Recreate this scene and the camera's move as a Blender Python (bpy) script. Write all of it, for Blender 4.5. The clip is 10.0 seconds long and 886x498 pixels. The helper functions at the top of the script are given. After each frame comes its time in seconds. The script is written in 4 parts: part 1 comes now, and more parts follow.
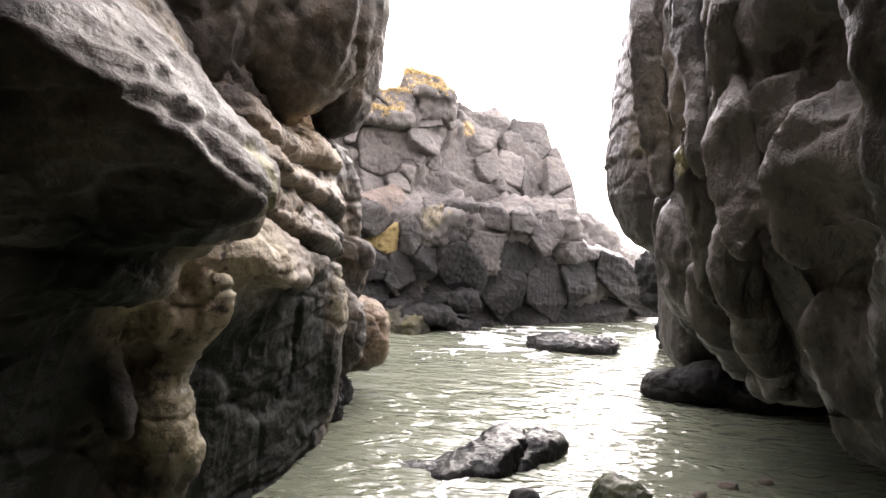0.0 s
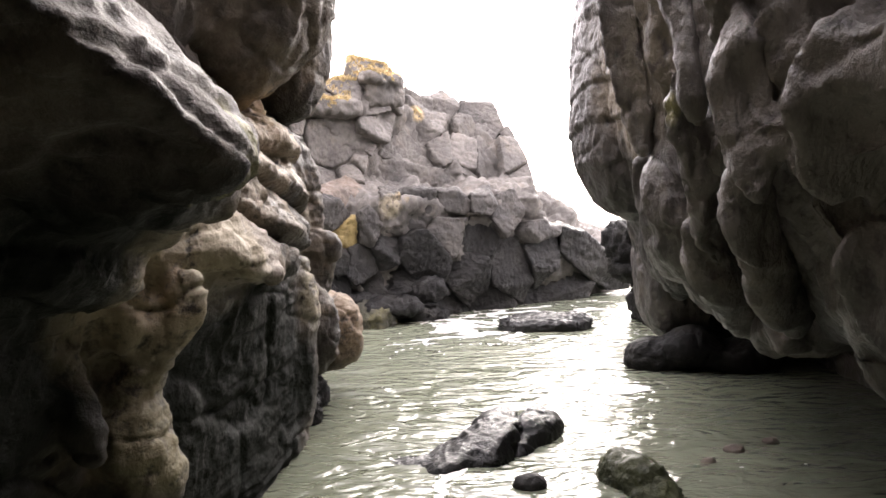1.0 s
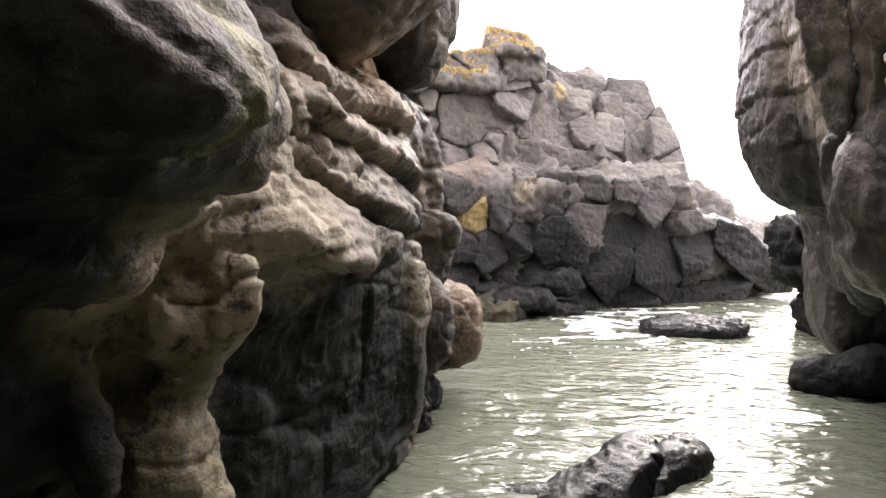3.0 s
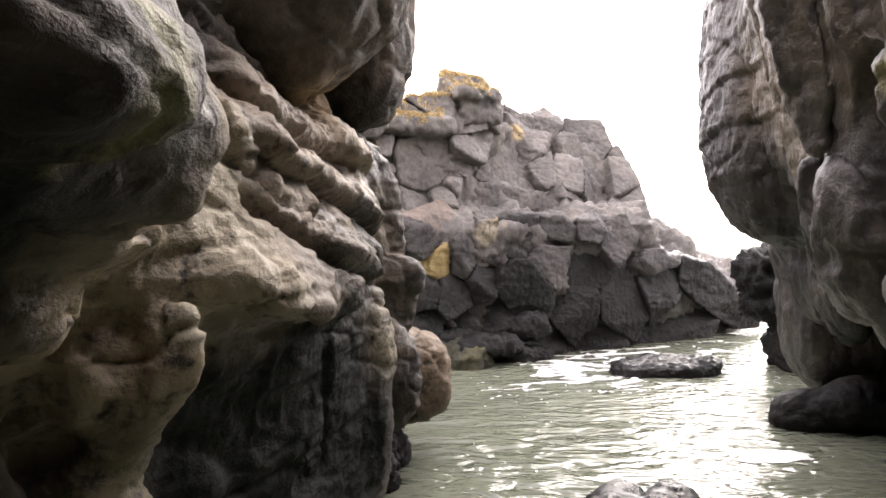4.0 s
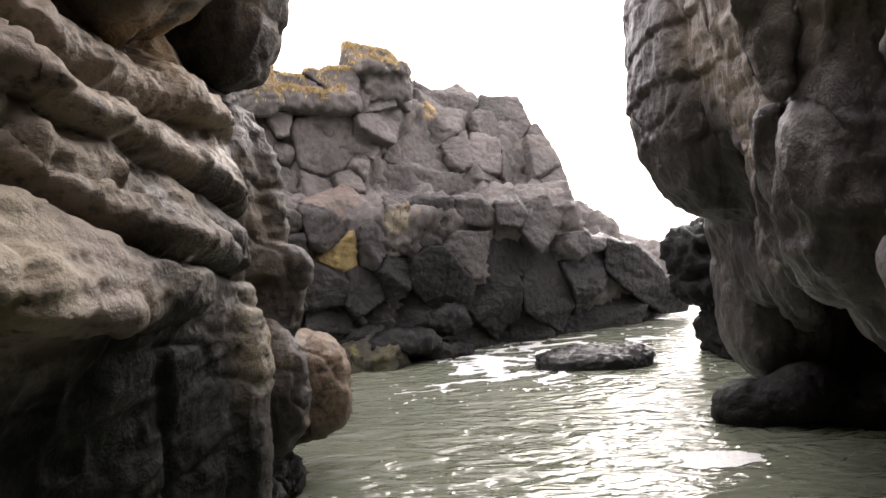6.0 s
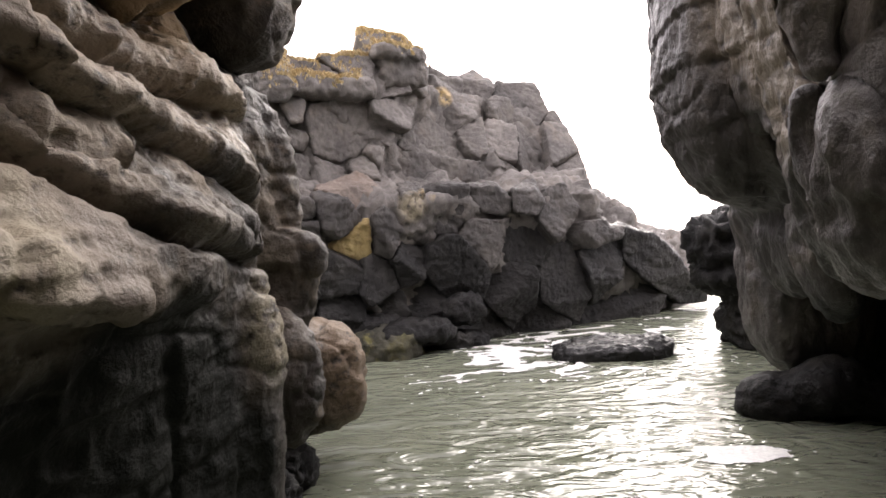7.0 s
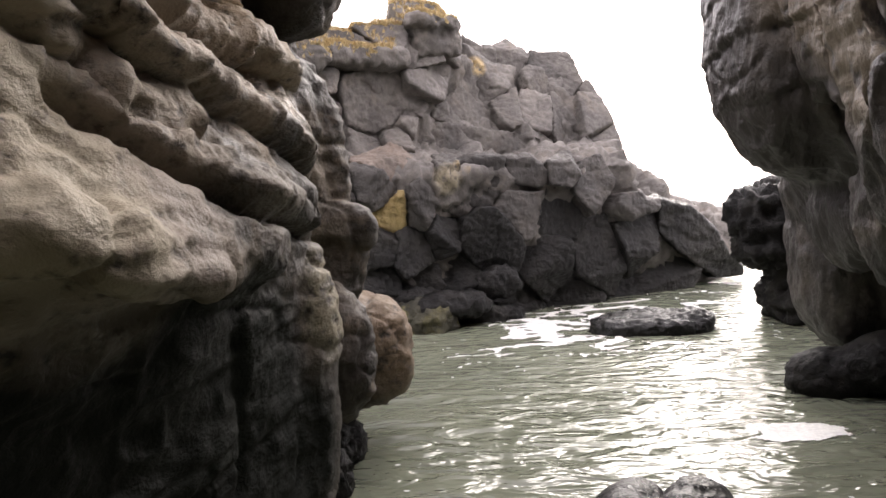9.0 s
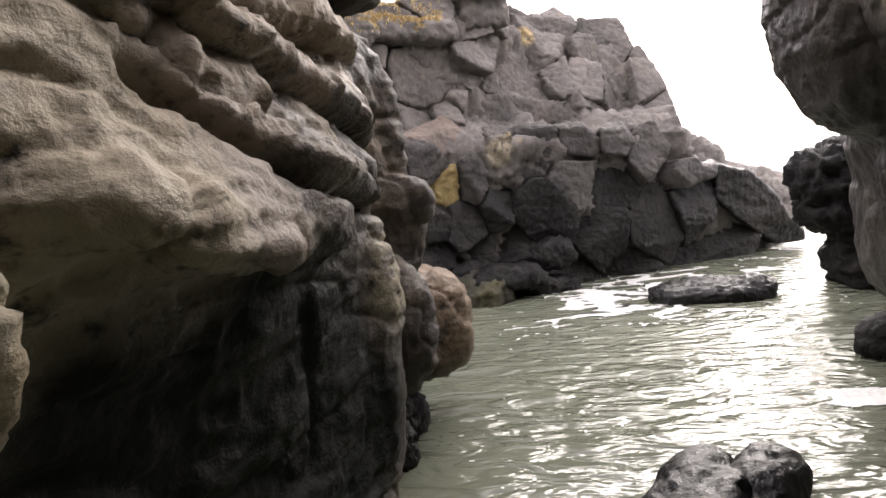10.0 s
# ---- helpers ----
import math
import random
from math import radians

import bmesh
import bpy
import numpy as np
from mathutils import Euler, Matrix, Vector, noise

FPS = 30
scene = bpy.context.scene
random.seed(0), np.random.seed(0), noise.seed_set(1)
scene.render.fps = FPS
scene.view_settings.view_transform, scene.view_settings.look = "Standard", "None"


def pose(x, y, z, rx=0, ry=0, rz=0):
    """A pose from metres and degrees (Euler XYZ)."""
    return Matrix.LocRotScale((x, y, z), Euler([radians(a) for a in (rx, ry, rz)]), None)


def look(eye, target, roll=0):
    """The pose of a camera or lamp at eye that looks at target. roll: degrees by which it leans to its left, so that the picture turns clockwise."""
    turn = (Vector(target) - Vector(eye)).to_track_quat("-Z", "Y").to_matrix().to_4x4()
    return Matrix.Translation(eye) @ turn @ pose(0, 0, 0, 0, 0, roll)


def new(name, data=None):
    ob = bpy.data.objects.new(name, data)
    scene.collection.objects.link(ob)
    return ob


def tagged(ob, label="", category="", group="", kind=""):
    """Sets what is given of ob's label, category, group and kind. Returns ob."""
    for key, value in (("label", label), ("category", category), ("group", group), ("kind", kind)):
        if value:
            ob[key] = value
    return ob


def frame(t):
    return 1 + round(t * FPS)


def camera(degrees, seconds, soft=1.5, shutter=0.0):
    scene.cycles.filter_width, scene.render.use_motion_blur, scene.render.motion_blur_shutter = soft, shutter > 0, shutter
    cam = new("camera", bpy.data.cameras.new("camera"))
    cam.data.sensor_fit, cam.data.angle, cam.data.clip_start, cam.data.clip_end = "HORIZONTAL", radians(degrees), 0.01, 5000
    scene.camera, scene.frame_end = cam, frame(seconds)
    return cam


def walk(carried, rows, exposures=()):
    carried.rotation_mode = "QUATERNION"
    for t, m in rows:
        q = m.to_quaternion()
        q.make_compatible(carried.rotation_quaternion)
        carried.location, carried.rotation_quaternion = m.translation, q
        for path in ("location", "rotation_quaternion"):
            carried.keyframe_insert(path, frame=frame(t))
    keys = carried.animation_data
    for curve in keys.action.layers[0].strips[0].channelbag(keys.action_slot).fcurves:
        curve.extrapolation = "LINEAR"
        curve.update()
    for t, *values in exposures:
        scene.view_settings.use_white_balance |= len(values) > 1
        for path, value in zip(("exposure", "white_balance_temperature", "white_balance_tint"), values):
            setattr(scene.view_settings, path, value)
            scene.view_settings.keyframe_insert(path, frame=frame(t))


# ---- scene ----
cam = camera(57.1, 10.0)

PATH = [
    (0, (0.996, -1.238, 1.96), (0.81, 0.749, 1.822), 2.8),
    (0.5, (0.898, -1.072, 1.927), (0.783, 0.92, 1.788), -0.3),
    (1, (0.78, -0.915, 1.84), (0.722, 1.078, 1.689), -2.0),
    (1.5, (0.706, -0.794, 1.887), (0.626, 1.2, 1.747), -3.5),
    (2, (0.667, -0.696, 1.845), (0.447, 1.292, 1.809), -3.7),
    (2.2, (0.663, -0.567, 1.787), (0.301, 1.399, 1.716), -2.0),
    (3.3, (0.839, 0.027, 1.804), (0.449, 1.98, 1.617), 0.1),
    (3.5, (0.832, 0.055, 1.813), (0.479, 2.018, 1.672), -0.6),
    (4, (0.723, 0.225, 1.732), (0.423, 2.201, 1.672), -2.2),
    (4.5, (0.659, 0.431, 1.723), (0.385, 2.41, 1.632), -4.3),
    (5, (0.752, 0.705, 1.694), (0.486, 2.686, 1.623), -5.0),
    (5.5, (0.837, 0.907, 1.697), (0.659, 2.898, 1.631), -5.7),
    (6, (0.773, 1.139, 1.642), (0.657, 3.134, 1.554), -3.8),
    (7.3, (0.708, 1.304, 1.625), (0.554, 3.294, 1.496), -3.6),
    (7.5, (0.652, 1.325, 1.636), (0.593, 3.319, 1.493), -3.8),
    (8, (0.528, 1.319, 1.639), (0.572, 3.313, 1.492), -3.9),
    (8.5, (0.533, 1.333, 1.634), (0.422, 3.324, 1.479), -3.6),
    (9, (0.545, 1.354, 1.637), (0.347, 3.336, 1.459), -3.6),
    (9.5, (0.494, 1.341, 1.63), (0.22, 3.314, 1.44), -4.5),
    (10, (0.492, 1.355, 1.616), (0.171, 3.316, 1.389), -5.6),
]
EXPOSURES = [(0, 2.3), (2.0, 2.1), (3.5, 2.08), (4.5, 1.75), (5.0, 1.85), (6.0, 1.38), (7.5, 1.4), (10, 1.4)]
walk(cam, [(t, look(eye, target, roll)) for t, eye, target, roll in PATH], EXPOSURES)
# ---- world, sun, exposure ----
world = bpy.data.worlds.new("sky")
scene.world = world
world.use_nodes = True
wn = world.node_tree.nodes
sky = wn.new("ShaderNodeTexSky")
sky.sky_type, sky.sun_disc = "NISHITA", False
sky.sun_elevation, sky.sun_rotation = radians(27), radians(11)
sky.air_density, sky.dust_density, sky.ozone_density = 1.0, 1.5, 1.0
cover = wn.new("ShaderNodeMix")          # a high white overcast over the blue
cover.data_type = "RGBA"
cover.inputs[0].default_value, cover.inputs[7].default_value = 0.85, (11.8, 10.7, 11.1, 1)
world.node_tree.links.new(sky.outputs[0], cover.inputs[6])
world.node_tree.links.new(cover.outputs[2], wn["Background"].inputs[0])
wn["Background"].inputs[1].default_value = 0.14

sun_lamp = bpy.data.lights.new("sun", "SUN")
sun_lamp.energy, sun_lamp.angle, sun_lamp.color = 1.1, radians(30), (1.0, 0.92, 0.86)
sun = new("sun", sun_lamp)
sun.matrix_world = look((1.5, 7.7, 4.0), (0, 0, 0))


# ---- materials ----
def nodes_of(name):
    mat = bpy.data.materials.new(name)
    mat.use_nodes = True
    nt = mat.node_tree
    return mat, nt.nodes, nt.links, nt.nodes["Principled BSDF"]


def ramp(nodes, links, source, stops):
    r = nodes.new("ShaderNodeValToRGB")
    els = r.color_ramp.elements
    while len(els) < len(stops):
        els.new(0.5)
    for e, (p, c) in zip(els, stops):
        e.position = p
        e.color = (*c, 1) if len(c) == 3 else (c[0], c[0], c[0], 1)
    links.new(source, r.inputs[0])
    return r.outputs[0]


def noise_node(nodes, links, coord, scale, detail=6, rough=0.6, warp=0.0):
    n = nodes.new("ShaderNodeTexNoise")
    n.inputs["Scale"].default_value, n.inputs["Detail"].default_value = scale, detail
    n.inputs["Roughness"].default_value, n.inputs["Distortion"].default_value = rough, warp
    links.new(coord, n.inputs["Vector"])
    return n.outputs["Fac"]


def mixed(nodes, links, fac, a, b, kind="MIX"):
    m = nodes.new("ShaderNodeMix")
    m.data_type, m.blend_type = "RGBA", kind
    for value, sock in ((fac, m.inputs[0]), (a, m.inputs[6]), (b, m.inputs[7])):
        if isinstance(value, (int, float)):
            sock.default_value = value
        elif isinstance(value, tuple):
            sock.default_value = (*value, 1)
        else:
            links.new(value, sock)
    return m.outputs[2]


def maths(nodes, links, op, a, b=0.5, c=0.0):
    m = nodes.new("ShaderNodeMath")
    m.operation = op
    for value, sock in zip((a, b, c), m.inputs):
        if isinstance(value, (int, float)):
            sock.default_value = value
        else:
            links.new(value, sock)
    return m.outputs[0]


def spot(nodes, links, where, radius):
    """1 near a place of the world, 0 beyond radius: for a patch of lichen, and for painted shade."""
    d = nodes.new("ShaderNodeVectorMath")
    d.operation = "DISTANCE"
    geo = nodes.new("ShaderNodeNewGeometry")
    links.new(geo.outputs["Position"], d.inputs[0])
    d.inputs[1].default_value = where
    m = nodes.new("ShaderNodeMapRange")
    m.inputs[1].default_value, m.inputs[2].default_value = radius, radius * 0.6
    links.new(d.outputs["Value"], m.inputs[0])
    return m.outputs[0]


# painted shade: the dark of undercuts and overhangs, put into the rock's colour
SHADE_DARK = (0.019, 0.0205, 0.0180)


def rock_material(name, dark, mid, light, stain, bump=0.5, rough=(0.5, 0.85), patches=(), stretch=(1, 1, 1), per_piece=0.0, gloss=0.28):
    mat, nodes, links, bsdf = nodes_of(name)
    geo = nodes.new("ShaderNodeNewGeometry")
    mp = nodes.new("ShaderNodeMapping")
    mp.inputs["Scale"].default_value = stretch
    links.new(geo.outputs["Position"], mp.inputs[0])
    pos, co = geo.outputs["Position"], mp.outputs[0]
    big = noise_node(nodes, links, co, 1.7, 8, 0.68, 0.15)
    fine = noise_node(nodes, links, co, 14, 6, 0.62, 0.0)
    grain = noise_node(nodes, links, pos, 90, 4, 0.7)
    col = ramp(nodes, links, big, [(0.32, dark), (0.5, mid), (0.68, light)])
    col = mixed(nodes, links, 0.6, col, ramp(nodes, links, fine, [(0.3, (0.5,)), (0.52, (0.9,)), (0.75, (1.2,))]), "MULTIPLY")
    st = noise_node(nodes, links, co, 3.1, 6, 0.66, 0.25)
    col = mixed(nodes, links, ramp(nodes, links, st, [(0.54, (0,)), (0.68, (0.75,))]), col, stain)
    pale = noise_node(nodes, links, pos, 34, 5, 0.75)
    col = mixed(nodes, links, ramp(nodes, links, pale, [(0.62, (0,)), (0.72, (0.25,))]), col, tuple(min(1, 1.5 * v) for v in light))
    shade_mask = None
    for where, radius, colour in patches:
        broad = colour is SHADE_DARK                  # a closed patch of painted shade, not flecks
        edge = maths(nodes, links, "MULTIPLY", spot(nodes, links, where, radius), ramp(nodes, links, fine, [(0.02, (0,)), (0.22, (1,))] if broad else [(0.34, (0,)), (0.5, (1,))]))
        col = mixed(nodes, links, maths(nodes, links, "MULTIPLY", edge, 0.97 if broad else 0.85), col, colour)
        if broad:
            shade_mask = edge if shade_mask is None else maths(nodes, links, "MAXIMUM", shade_mask, edge)
    if per_piece:
        info = nodes.new("ShaderNodeObjectInfo")
        tone = ramp(nodes, links, info.outputs["Random"], [(0, (1 - per_piece,)), (1, (1 + per_piece,))])
        col = mixed(nodes, links, 1.0, col, tone, "MULTIPLY")
    links.new(col, bsdf.inputs["Base Color"])
    rg = nodes.new("ShaderNodeMapRange")
    rg.inputs[1].default_value, rg.inputs[2].default_value = 0.35, 0.65
    rg.inputs[3].default_value, rg.inputs[4].default_value = rough
    links.new(st, rg.inputs[0])
    links.new(rg.outputs[0], bsdf.inputs["Roughness"])
    bsdf.inputs["Specular IOR Level"].default_value = gloss
    if shade_mask is not None:         # painted shade is matt
        links.new(maths(nodes, links, "MULTIPLY_ADD", shade_mask, -0.8 * gloss, gloss), bsdf.inputs["Specular IOR Level"])
    vor = nodes.new("ShaderNodeTexVoronoi")
    vor.inputs["Scale"].default_value = 26
    links.new(co, vor.inputs["Vector"])
    pits = ramp(nodes, links, vor.outputs["Distance"], [(0.05, (0,)), (0.3, (1,))])
    h = maths(nodes, links, "MULTIPLY_ADD", fine, 1.0, maths(nodes, links, "MULTIPLY", grain, 0.12))
    h = maths(nodes, links, "MULTIPLY_ADD", pits, 0.12, h)
    h = maths(nodes, links, "MULTIPLY_ADD", noise_node(nodes, links, co, 42, 4, 0.6, 0.0), 0.28, h)
    bp = nodes.new("ShaderNodeBump")
    bp.inputs["Strength"].default_value, bp.inputs["Distance"].default_value = bump, 0.05
    links.new(h, bp.inputs["Height"])
    links.new(bp.outputs[0], bsdf.inputs["Normal"])
    return mat


TAN, LICHEN, OCHRE = (0.31, 0.27, 0.195), (0.30, 0.28, 0.12), (0.38, 0.28, 0.13)
# the darkest patches paint shade on the undercut foot and under the brow
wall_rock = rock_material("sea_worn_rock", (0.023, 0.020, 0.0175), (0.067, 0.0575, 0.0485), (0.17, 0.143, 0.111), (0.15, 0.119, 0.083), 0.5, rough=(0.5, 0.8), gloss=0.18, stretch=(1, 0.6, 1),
                          patches=[((-0.6, 3.35, 0.6), 0.95, SHADE_DARK), ((-0.5, 4.1, 0.4), 0.85, SHADE_DARK), ((-0.45, 4.6, 0.5), 0.45, SHADE_DARK), ((-0.42, 3.9, 1.05), 0.45, SHADE_DARK), ((-0.45, 4.3, 0.95), 0.42, SHADE_DARK), ((-0.05, 1.0, 1.68), 0.42, SHADE_DARK), ((-0.3, 1.25, 1.66), 0.42, SHADE_DARK), ((-0.62, 1.6, 1.3), 0.5, SHADE_DARK), ((-0.45, 3.0, 1.0), 0.42, SHADE_DARK), ((-0.38, 3.65, 1.05), 0.5, SHADE_DARK), ((-0.45, 4.25, 2.28), 0.3, (0.36, 0.27, 0.17)), ((-0.55, 4.7, 2.34), 0.32, (0.44, 0.32, 0.18)), ((0.0, 1.0, 2.28), 0.5, (0.12, 0.102, 0.092)), ((-0.4, 2.3, 1.85), 0.85, (0.41, 0.34, 0.235)), ((-0.3, 3.1, 1.7), 0.55, (0.22, 0.185, 0.15)), ((-0.65, 0.9, 0.8), 1.1, SHADE_DARK), ((-0.25, 2.75, 1.75), 0.45, TAN), ((-0.45, 3.45, 2.1), 0.5, (0.29, 0.24, 0.18)), ((-0.45, 4.1, 2.05), 0.4, (0.27, 0.22, 0.165)), ((-0.4, 4.7, 2.15), 0.35, (0.31, 0.255, 0.19)),
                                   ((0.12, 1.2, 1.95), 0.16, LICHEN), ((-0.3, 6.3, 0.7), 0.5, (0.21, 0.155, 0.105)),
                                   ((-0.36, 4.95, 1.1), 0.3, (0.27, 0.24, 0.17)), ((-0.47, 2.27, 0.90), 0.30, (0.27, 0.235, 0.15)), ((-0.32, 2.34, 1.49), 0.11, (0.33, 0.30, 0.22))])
# near-black patches under the lip are shade painted into the colour
right_rock = rock_material("shaded_rock", (0.029, 0.0265, 0.025), (0.070, 0.063, 0.058), (0.17, 0.152, 0.131), (0.14, 0.116, 0.088), 0.65, rough=(0.3, 0.55),
                           patches=[((3.15, 4.6, 0.65), 1.0, SHADE_DARK), ((3.15, 5.9, 0.65), 1.0, SHADE_DARK), ((3.3, 3.1, 0.5), 1.0, SHADE_DARK), ((2.6, 5.0, 0.92), 0.42, SHADE_DARK), ((2.65, 5.9, 0.92), 0.42, SHADE_DARK), ((2.0, 6.8, 2.3), 1.05, (0.048, 0.041, 0.036)), ((2.4, 6.9, 1.5), 0.85, (0.036, 0.032, 0.029)), ((2.1, 2.2, 2.0), 0.8, (0.18, 0.163, 0.143)), ((1.76, 3.2, 2.18), 0.12, LICHEN), ((2.06, 5.3, 2.2), 0.6, (0.23, 0.19, 0.135)), ((2.1, 5.8, 2.6), 0.6, (0.22, 0.18, 0.13)), ((1.95, 3.9, 2.5), 0.6, (0.17, 0.145, 0.11))], stretch=(1, 0.6, 0.6), gloss=0.5)
cliff_rock = rock_material("jointed_rock", (0.076, 0.071, 0.067), (0.132, 0.121, 0.112), (0.215, 0.198, 0.178), (0.165, 0.144, 0.124), 0.5, per_piece=0.2,
                           patches=[((0.0, 10.15, 1.82), 0.22, OCHRE), ((0.05, 11.85, 2.98), 0.16, OCHRE), ((-0.25, 10.2, 1.6), 0.2, TAN)] )
# darker copy of the cliff's rock, for the middle blocks
mid_dark_rock = rock_material("darker_jointed_rock", (0.030, 0.028, 0.027), (0.062, 0.057, 0.053), (0.125, 0.115, 0.104), (0.082, 0.074, 0.065), 0.6, rough=(0.4, 0.75), per_piece=0.3,
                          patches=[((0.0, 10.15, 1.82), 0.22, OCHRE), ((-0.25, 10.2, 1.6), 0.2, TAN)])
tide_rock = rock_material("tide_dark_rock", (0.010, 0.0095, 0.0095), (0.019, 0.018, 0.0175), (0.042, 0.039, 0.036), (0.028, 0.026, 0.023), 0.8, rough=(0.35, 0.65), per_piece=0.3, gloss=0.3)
lichen_rock = rock_material("lichen_rock", (0.035, 0.034, 0.028), (0.07, 0.066, 0.046), (0.20, 0.18, 0.07), (0.24, 0.22, 0.08), 0.6)
yellow_rock = rock_material("yellow_lichen_rock", (0.20, 0.16, 0.09), (0.36, 0.27, 0.12), (0.44, 0.34, 0.16), (0.20, 0.17, 0.12), 0.8)
ledge_rock = rock_material("reddish_rock", (0.12, 0.10, 0.085), (0.19, 0.155, 0.13), (0.25, 0.21, 0.18), (0.2, 0.15, 0.12), 0.6)
wet_rock = rock_material("wet_rock", (0.008, 0.008, 0.008), (0.016, 0.0155, 0.015), (0.04, 0.038, 0.034), (0.032, 0.03, 0.024), 0.6, rough=(0.4, 0.7), gloss=0.16)
green_rock = rock_material("algae_green_rock", (0.018, 0.02, 0.012), (0.04, 0.045, 0.022), (0.10, 0.105, 0.05), (0.09, 0.10, 0.04), 0.6, rough=(0.25, 0.6), gloss=0.3)


def water_material():
    mat, nodes, links, bsdf = nodes_of("murky_sea_water")
    geo = nodes.new("ShaderNodeNewGeometry")
    big = noise_node(nodes, links, geo.outputs["Position"], 0.7, 3, 0.5)
    links.new(ramp(nodes, links, big, [(0.3, (0.140, 0.153, 0.112)), (0.7, (0.174, 0.186, 0.136))]), bsdf.inputs["Base Color"])
    bsdf.inputs["Roughness"].default_value = 0.14
    bsdf.inputs["IOR"].default_value = 1.34
    mp = nodes.new("ShaderNodeMapping")
    mp.inputs["Rotation"].default_value = (0, 0, radians(-18))
    mp.inputs["Scale"].default_value = (0.8, 1.5, 1)
    links.new(geo.outputs["Position"], mp.inputs[0])
    a = noise_node(nodes, links, mp.outputs[0], 3.2, 2, 0.42, 1.2)
    b = noise_node(nodes, links, mp.outputs[0], 11, 2, 0.5, 0.5)
    h = maths(nodes, links, "MULTIPLY_ADD", b, 0.15, a)
    bp = nodes.new("ShaderNodeBump")
    bp.inputs["Strength"].default_value, bp.inputs["Distance"].default_value = 0.8, 0.085
    links.new(h, bp.inputs["Height"])
    links.new(bp.outputs[0], bsdf.inputs["Normal"])
    return mat


water_mat = water_material()
slick_rock = rock_material("slick_rock", (0.004, 0.004, 0.004), (0.007, 0.007, 0.0065), (0.014, 0.013, 0.012), (0.012, 0.011, 0.009), 0.5, rough=(0.2, 0.5), gloss=0.3)


def plain(name, colour, rough=0.8):
    mat, nodes, links, bsdf = nodes_of(name)
    geo = nodes.new("ShaderNodeNewGeometry")
    n = noise_node(nodes, links, geo.outputs["Position"], 30, 4, 0.6)
    links.new(ramp(nodes, links, n, [(0.3, tuple(0.7 * v for v in colour)), (0.7, colour)]), bsdf.inputs["Base Color"])
    bsdf.inputs["Roughness"].default_value = rough
    return mat


foam_mat = plain("sea_foam", (0.82, 0.82, 0.79), 0.6)
grass_mat = plain("dry_grass", (0.66, 0.53, 0.30), 0.8)


# ---- rock shapes: smooth unions of lumps, meshed on a grid ----
def hash3(i, j, k, seed):
    n = (i * 374761393 + j * 668265263 + k * 2147483647 + seed * 1274126177) & 0xFFFFFFFF
    n = ((n ^ (n >> 13)) * 1274126177) & 0xFFFFFFFF
    n = ((n ^ (n >> 16)) * 2246822519) & 0xFFFFFFFF
    return ((n ^ (n >> 15)) & 0xFFFF).astype(np.float64) / 32767.5 - 1.0


def vnoise(p, seed=0):
    """Smooth noise in -1..1 at rows of places."""
    c = np.floor(p).astype(np.int64)
    f = p - c
    f = f * f * f * (f * (f * 6 - 15) + 10)
    out = 0
    for dx in (0, 1):
        wx = f[:, 0] if dx else 1 - f[:, 0]
        for dy in (0, 1):
            wy = f[:, 1] if dy else 1 - f[:, 1]
            for dz in (0, 1):
                wz = f[:, 2] if dz else 1 - f[:, 2]
                out = out + wx * wy * wz * hash3(c[:, 0] + dx, c[:, 1] + dy, c[:, 2] + dz, seed)
    return out


def fbm(p, octaves=4, gain=0.5, seed=0):
    out, amp = 0, 1.0
    for o in range(octaves):
        out = out + amp * vnoise(p * 2.03**o + 17.3 * o, seed + o)
        amp *= gain
    return out


def ridged(p, octaves=4, gain=0.55, seed=0):
    out, amp = 0, 1.0
    for o in range(octaves):
        out = out + amp * (1 - 2 * np.abs(vnoise(p * 2.03**o + 9.1 * o, seed + o)))
        amp *= gain
    return out


